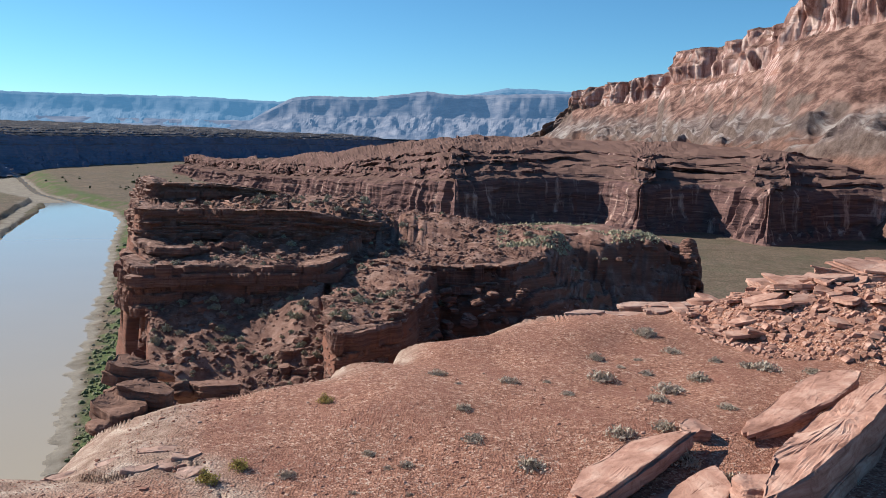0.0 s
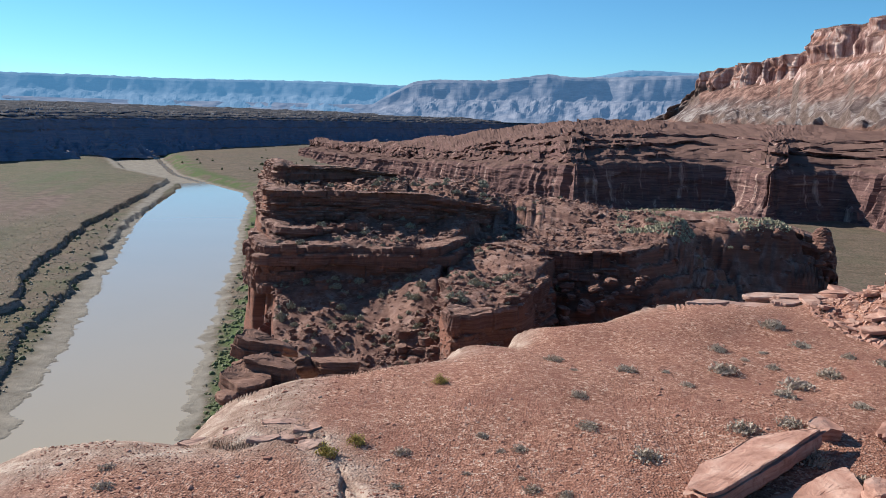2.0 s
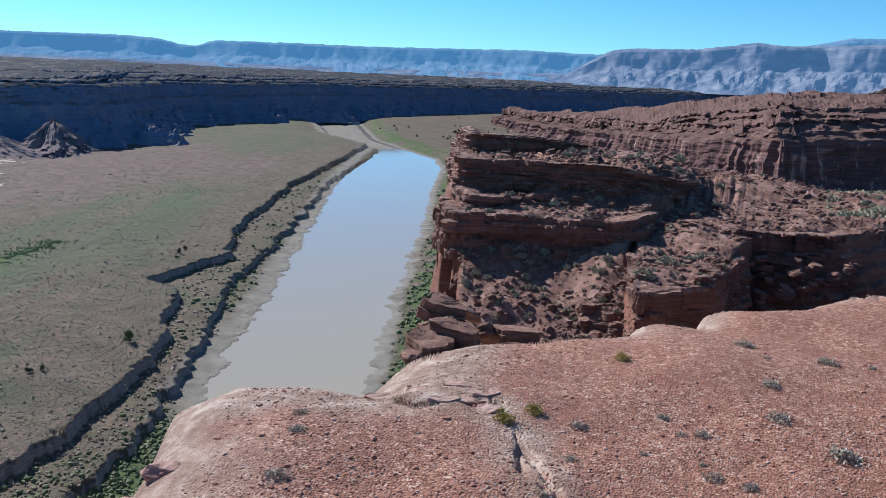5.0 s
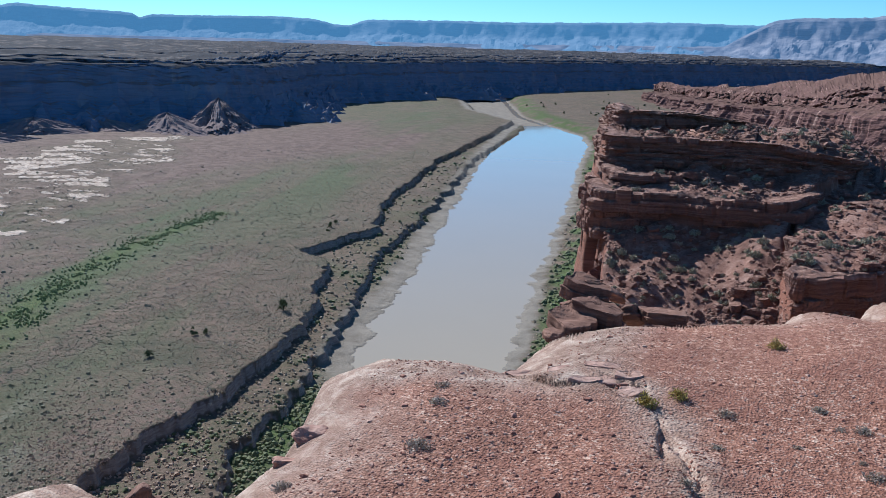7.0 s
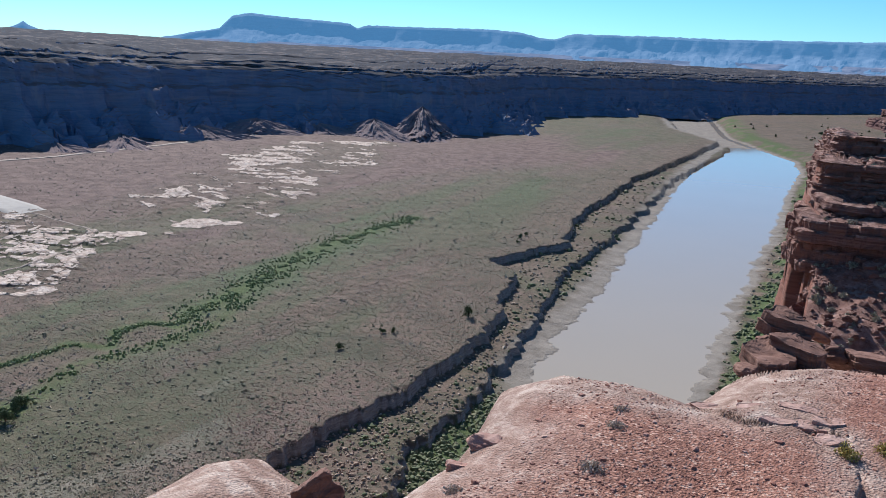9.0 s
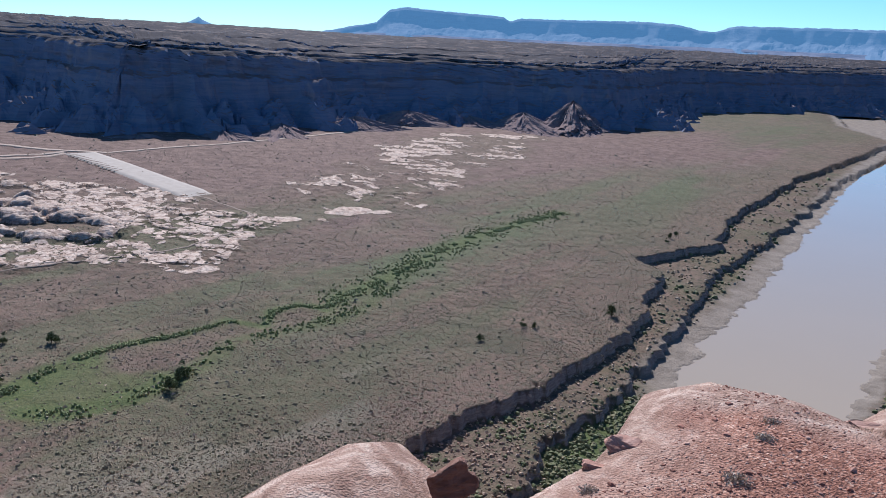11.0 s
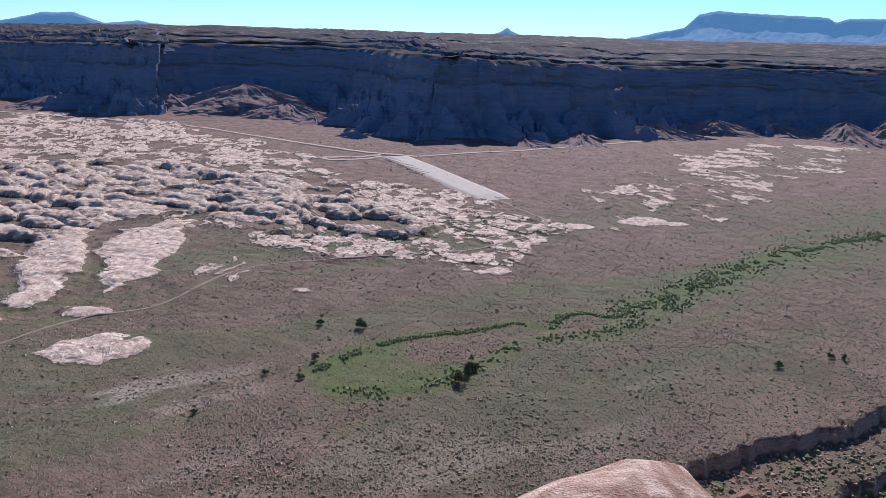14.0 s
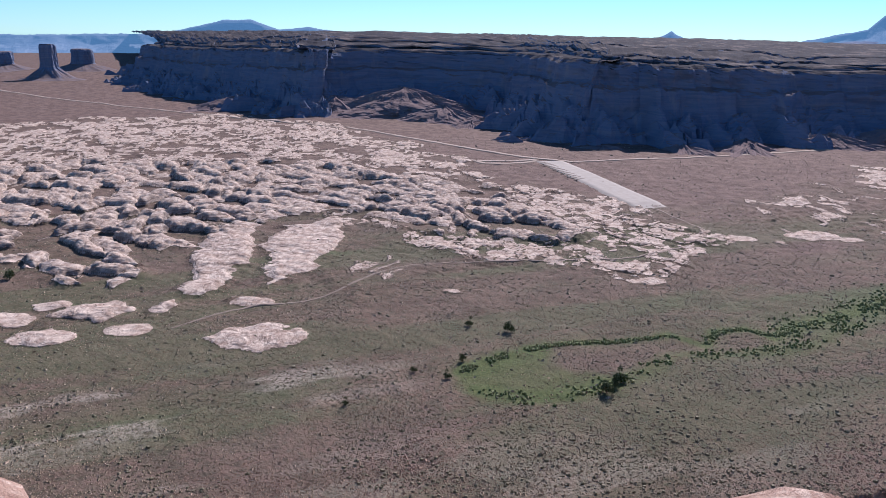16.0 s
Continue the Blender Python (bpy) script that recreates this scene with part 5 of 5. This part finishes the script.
n = 42000
a, d = g.uniform(-17, 20.3, n), 1 / g.uniform(1 / 122, 1 / 60, n)
x, y = -np.sin(np.radians(a)) * d, np.cos(np.radians(a)) * d
z = rim(x, y)
keep = (inside_dist(x, y, BENCH) < -3) & (z > 90) & (g.uniform(0, 1, n) < 0.2 + 0.6 * smooth(-0.4, 0.5, fbm(x / 6, y / 6, 14.0, 3)))
x, y, z = x[keep], y[keep], z[keep]
scatter("rubble", x, y, z, 0.07 * (1 + g.exponential(1.0, len(x))) + (g.uniform(0, 1, len(x)) < 0.05) * g.uniform(0.1, 0.4, len(x)), 0.6, 6, LEDGE, "broken dark red rubble on the promontory", "rubble", 5)
n = 5000
a, d = g.uniform(-32, -15.5, n), g.uniform(40, 63, n)
x, y = -np.sin(np.radians(a)) * d, np.cos(np.radians(a)) * d
keep = inside_dist(x, y, RIGHT) > -1.5
x, y = x[keep], y[keep]
scatter("slope_rubble", x, y, rim(x, y), 0.07 * (1 + g.exponential(1.0, len(x))), 0.6, 16, SLAB, "broken pale red rubble on the slope", "rubble")


# ---- valley: roads, ramp, trees, brush ----
def strip(name, line, width, lift, material, label, category, seg=6.0):
    p, s = rounded(line, seg)
    tang = np.gradient(p, axis=0)
    nrm = np.stack([-tang[:, 1], tang[:, 0]], 1) / np.hypot(*tang.T)[:, None]
    w = width * (1 + 0.15 * vnoise(s / 25, 0.0, 3.0))
    off = np.array([-0.62, -0.5, -0.17, 0.17, 0.5, 0.62])[:, None]
    x, y = p[None, :, 0] + nrm[None, :, 0] * off * w, p[None, :, 1] + nrm[None, :, 1] * off * w
    z = valley(x, y)
    z = np.maximum(z, z.mean(0, keepdims=True)) + lift
    z[0] -= 1.2
    z[-1] -= 1.2
    return setting(name, grid_mesh(name, x, y, z, True), material, label, category)


strip("road_main", [(-920, 760), (-860, 600), (-791, 409), (-738, 271), (-716, 170)], 5.5, 0.35, PALE_ROAD, "pale graded road along the foot of the cliff", "road")
strip("road_west", [(-716, 170), (-745, 126), (-833, 62), (-966, -19), (-1085, -179), (-1180, -290), (-1420, -560), (-1700, -800)], 6, 0.35, PALE_ROAD, "pale graded road across the flats", "road")
PALE_TRACK = plain_material("sandy track", (0.30, 0.24, 0.19), 0.25, 0.95, 0.3)
strip("road_track", [(-523, 178), (-462, 190), (-437, 182), (-396, 136), (-389, 63), (-382, 8), (-328, -26), (-325, -55), (-299, -78)], 1.5, 0.08, PALE_TRACK, "faint sandy track on the flats", "road", 4.0)
strip("road_loop", [(-728, 140), (-722, 122), (-720, 100), (-716, 84), (-706, 86), (-704, 104), (-710, 124), (-722, 140)], 6, 0.3, PALE_ROAD, "pale gravel turning loop", "road", 3.0)

ramp_ob = empty("boat_ramp", "long pale concrete boat ramp stranded on dry flats", "boat ramp")
top, foot = np.array([-716.0, 150.0]), np.array([-522.0, 178.0])
way = (foot - top) / np.linalg.norm(foot - top)
side = np.array([-way[1], way[0]])
u, v = np.meshgrid(np.linspace(0, 1, 34), np.linspace(-15, 15, 9))
px = top[0] + (foot[0] - top[0]) * u + side[0] * v
py = top[1] + (foot[1] - top[1]) * u + side[1] * v
line_z = np.array([valley(px[:, i], py[:, i]).max() for i in range(34)])
line_z = np.convolve(np.pad(line_z, 4, "edge"), np.ones(9) / 9, "valid") + 0.5
pz = np.broadcast_to(line_z[None], px.shape).copy()
pz[:, -2:] = valley(px[:, -2:], py[:, -2:]) + 0.1
for edge in (0, -1):
    pz[edge] -= 3
part("deck", grid_mesh("deck", px, py, pz, False), CONCRETE, ramp_ob)
STALL = plain_material("dark parking gaps", (0.20, 0.15, 0.12), 0.3)
for i in range(13):
    c = top + way * (8 + i * 7.0) - side * 9.5
    bm = bmesh.new()
    bmesh.ops.create_cube(bm, size=1.0, matrix=Matrix.LocRotScale((c[0], c[1], float(np.interp(8 + i * 7.0, np.linspace(0, 196, 34), line_z)) + 0.05), Euler((0, 0, math.atan2(way[1], way[0]) + 0.5)), (1.8, 11.0, 0.12)))
    me = bpy.data.meshes.new("stall_marking")
    bm.to_mesh(me)
    bm.free()
    part("stall_marking", me, STALL, ramp_ob)


def tree_kind(seed, tall, wide):
    base = empty("tree", "dark green bushy tree on the river flats", "tree", "valley trees")
    part("trunk", stem_mesh("trunk", 7, wide * 0.5, tall * 0.7, 0.14, seed), BARK, base)
    part("crown", leaf_cloud("crown", 1100, wide, tall * 0.62, 0.42, seed, 0.4, 1.0, 9), LEAF, base)
    return base


TREES = [(-234, 70, 1.0), (-242, 77, 0.9), (-239, 74, 0.7), (-291, 48, 1.0), (-298, 34, 0.7), (-221, 245, 1.0), (-254, 11, 0.5), (-248, 22, 0.6), (-306, 382, 0.7), (-224, 180, 0.6), (-228, 204, 0.6), (-225, 207, 0.5), (-365, -162, 1.1), (-229, -10, 0.5), (-262, 28, 0.6), (-310, 392, 0.6), (-300, 372, 0.5)]
kinds = [tree_kind(90 + i, 5.0, 2.3) for i in range(3)]
far_trees = []
while len(far_trees) < 40:
    tx, ty = r.uniform(-720, -380), r.uniform(1250, 2100)
    if inside_dist(np.array([tx]), np.array([ty]), RIVER)[0] < -15:
        far_trees.append((tx, ty, r.uniform(0.6, 1.3)))
for i, (tx, ty, s) in enumerate(TREES + far_trees):
    z = float(valley(np.array([tx]), np.array([ty]))[0])
    m = Matrix.LocRotScale((tx, ty, z - 0.1), Euler((0, 0, r.uniform(0, 6))), None)
    ob = kinds[i] if i < 3 else copy_thing(kinds[i % 3], m)
    ob.matrix_basis = m @ Matrix.Diagonal((s, s, s, 1))

g = np.random.default_rng(21)


def sow(n, az0, az1, r0, r1):
    a, d = g.uniform(az0, az1, n), 1 / g.uniform(1 / r1, 1 / r0, n)
    return -np.sin(np.radians(a)) * d, np.cos(np.radians(a)) * d, d


def tufts(name, x, y, z, size, tall, seed, material, label, category):
    """Small pointed tufts in one mesh, three faces each."""
    g = np.random.default_rng(seed)
    n = len(x)
    ang = np.arange(3) * 2.1 + g.uniform(0, 6.28, n)[:, None]
    w = size[:, None] * g.uniform(0.6, 1.3, (n, 3))
    low = np.stack([x[:, None] + np.cos(ang) * w, y[:, None] + np.sin(ang) * w, z[:, None] - 0.1 * w], -1)
    tip = np.stack([x, y, z + size * tall * g.uniform(0.5, 1.3, n)], -1)[:, None]
    v = np.concatenate([low, tip], 1).reshape(-1, 3)
    f = (np.arange(n)[:, None, None] * 4 + np.array([[0, 1, 3], [1, 2, 3], [2, 0, 3]])[None]).reshape(-1, 3)
    ob = new(name, raw_mesh(name, v, f, True))
    ob.data.materials.append(material)
    return tagged(ob, label, category, kind="stuff")


x, y, d = sow(14000, -15, -4, 102, 138)
z = rim(x, y)
keep = (z > 100.6) & (g.uniform(0, 1, len(x)) < smooth(-0.3, 0.3, fbm(x / 6, y / 6, 33.0, 3)))
DRY_GRASS = leaf_material("dry pale grass", (0.20, 0.19, 0.10), (0.33, 0.30, 0.18), (0.42, 0.36, 0.25))
tufts("ridge_grass", x[keep], y[keep], z[keep], g.uniform(0.12, 0.3, keep.sum()), 1.0, 17, DRY_GRASS, "pale dry grass on the top of the ridge", "grass")
x, y, d = sow(280000, 20, 118, 150, 900)
z, ly = valley(x, y, True)
clump = smooth(-0.5, 0.5, fbm(x / 25, y / 25, 41.0, 4))
keep = (inside_dist(x, y, TERRACE_OUT) > 0.5) & (g.uniform(0, 1, len(x)) < (1 - ly["slick"]) * (0.45 + 0.55 * clump) * (1 - 0.6 * ly["dry"]) * (1 - 0.5 * ly["sage"]) * (1 - 0.8 * ly["green"]))
x, y, z, d = x[keep], y[keep], z[keep], d[keep]
big = (g.uniform(0, 1, len(x)) < 0.03) * 0.5
tufts("brush", x, y, z, (0.24 + 0.34 * g.uniform(0, 1, len(x)) ** 2 + big) * (0.5 + d / 460), 0.48, 7, BRUSH, "grey-green scrub covering the river flats", "brush")
OLIVE = leaf_material("olive bushes", (0.12, 0.125, 0.07), (0.19, 0.18, 0.11), (0.28, 0.24, 0.16))
x, y, d = sow(15000, 22, 118, 150, 620)
z, ly = valley(x, y, True)
edge = inside_dist(x, y, TERRACE_OUT)
near = 0.08 * ly["sage"] + 0.7 * smooth(110, 15, edge) * smooth(330, 200, d) + 0.35 * smooth(300, 190, d) + 0.06
keep = (edge > 0.5) & (g.uniform(0, 1, len(x)) < near * smooth(-0.5, 0.4, fbm(x / 20, y / 20, 51.0, 4)) * (1 - ly["slick"]))
x, y, z, d = x[keep], y[keep], z[keep], d[keep]
scatter("olive_bushes", x, y, z, (0.25 + 0.45 * g.uniform(0, 1, len(x)) ** 2) * (0.6 + d / 500), 0.8, 27, OLIVE, "round olive bushes scattered on the river flats", "bushes")
x, y, d = sow(50000, 18, 62, 150, 900)
z, ly = valley(x, y, True)
riv = inside_dist(x, y, RIVER)
keep = (inside_dist(x, y, TERRACE_OUT) < 0) & (riv < -4) & (ly["mud"] < 0.5)
lush = keep & (g.uniform(0, 1, len(x)) < ly["green"])
thin = keep & ~lush & (g.uniform(0, 1, len(x)) < 0.5)
size = (0.35 + 0.8 * g.uniform(0, 1, len(x)) ** 2) * (0.55 + d / 420)
scatter("bank_bushes", x[lush], y[lush], z[lush], size[lush], 0.8, 8, BANK_LEAF, "dark green bushes along the river banks", "bushes")
scatter("bank_scrub", x[thin], y[thin], z[thin], 0.7 * size[thin], 0.7, 18, BRUSH, "dry scrub on the river terrace", "brush", 3)
north = rounded(CREEK_NORTH, 0.12)[0]
south = rounded(CREEK_SOUTH, 0.25)[0]
wide = north[north[:, 1] > 150]
pts = np.vstack([north + g.normal(scale=0.9, size=north.shape), wide + g.normal(scale=1.0, size=wide.shape) * (6, 3), south + g.normal(scale=2.2, size=south.shape)])
keep = fbm(pts[:, 0] / 7, pts[:, 1] / 7, 5.0, 3) > -0.25
x, y = pts[keep].T
scatter("rushes", x, y, valley(x, y), 0.3 + 0.35 * g.uniform(0, 1, len(x)), 1.3, 9, RUSH, "bands of green rushes along the old winding channel", "rushes")


# ---- spires beyond the west wall ----
def spire(az, d, low, high, wide, seed):
    u, a = np.meshgrid(np.linspace(0, 1, 40), np.linspace(0, 2 * math.pi, 60))
    w = np.interp(u, [0, 0.25, 0.45, 0.5, 0.9, 0.97, 1.0], [5.2, 2.6, 1.25, 1.0, 0.92, 0.8, 0.0]) * wide / 2
    w = w * (1 + 0.22 * fbm(np.cos(a) * 2, np.sin(a) * 2, u * 1.5 + seed, 4))
    cx, cy = polar(az, d)
    z = low + (high - low) * np.interp(u, [0, 0.25, 0.45, 0.97, 1], [0, 0.12, 0.33, 0.99, 1.0])
    me = grid_mesh("rock_spire", cx + np.cos(a) * w, cy + np.sin(a) * w, z, True, True)
    ob = new("rock_spire", me)
    me.materials.append(WALL_W)
    tagged(ob, "lone dark rock spire on a talus cone", "rock spire", "spires")


def buttress(cx, cy, low, high, wide, seed, turn):
    """A gullied talus spur with a broken rock crown at the foot of the wall."""
    u, a = np.meshgrid(np.linspace(0, 1, 60), np.linspace(0, 2 * math.pi, 160))
    w = np.interp(u, [0, 0.2, 0.4, 0.6, 0.8, 0.95, 1.0], [1.0, 0.82, 0.64, 0.46, 0.28, 0.14, 0.0]) * wide * 1.25
    w = w * (1 + 0.25 * fbm(np.cos(a) * 2, np.sin(a) * 2, u * 1.5 + seed, 4) + 0.16 * (0.3 - np.abs(fbm(np.cos(a) * 4, np.sin(a) * 4, u * 2.5 + seed, 3, 0.6))) + 0.08 * fbm(np.cos(a) * 6, np.sin(a) * 6, u * 9 + seed, 4, 0.65))
    z = low + (high - low) * np.interp(u, [0, 0.2, 0.4, 0.6, 0.8, 0.95, 1], [0, 0.10, 0.24, 0.42, 0.68, 0.88, 1.0]) + 2.0 * fbm(np.cos(a) * 4, np.sin(a) * 4, u * 6 + seed, 3) * u
    ex, ey = np.cos(a) * w * 1.5, np.sin(a) * w * 0.8
    c, s = math.cos(radians(turn)), math.sin(radians(turn))
    me = grid_mesh("rock_buttress", cx + ex * c - ey * s, cy + ex * s + ey * c, z, True, True)
    ob = new("rock_buttress", me)
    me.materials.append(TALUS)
    tagged(ob, "gullied red-brown rock spur, tinted haze blue, at the foot of the cliff", "rock spur", "wall spurs")


SPURS = [(-778, 752, 46, 80), (-800, 690, 30, 70), (-850, 640, 22, 70), (-1085, 85, 30, 95), (-1160, 35, 48, 130), (-1175, -60, 34, 110), (-1240, -195, 30, 90), (-815, 370, 20, 75), (-805, 300, 17, 75), (-840, 470, 24, 75), (-865, 560, 28, 75), (-805, 220, 14, 65), (-870, 165, 13, 70), (-1010, 112, 16, 80)]
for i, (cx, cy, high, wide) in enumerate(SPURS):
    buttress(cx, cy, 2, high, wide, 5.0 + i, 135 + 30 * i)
spire(110.5, 2000, 10, 90, 36, 1.0)
spire(108.6, 2400, 12, 74, 62, 3.0)
spire(113.0, 2500, 12, 64, 60, 4.0)
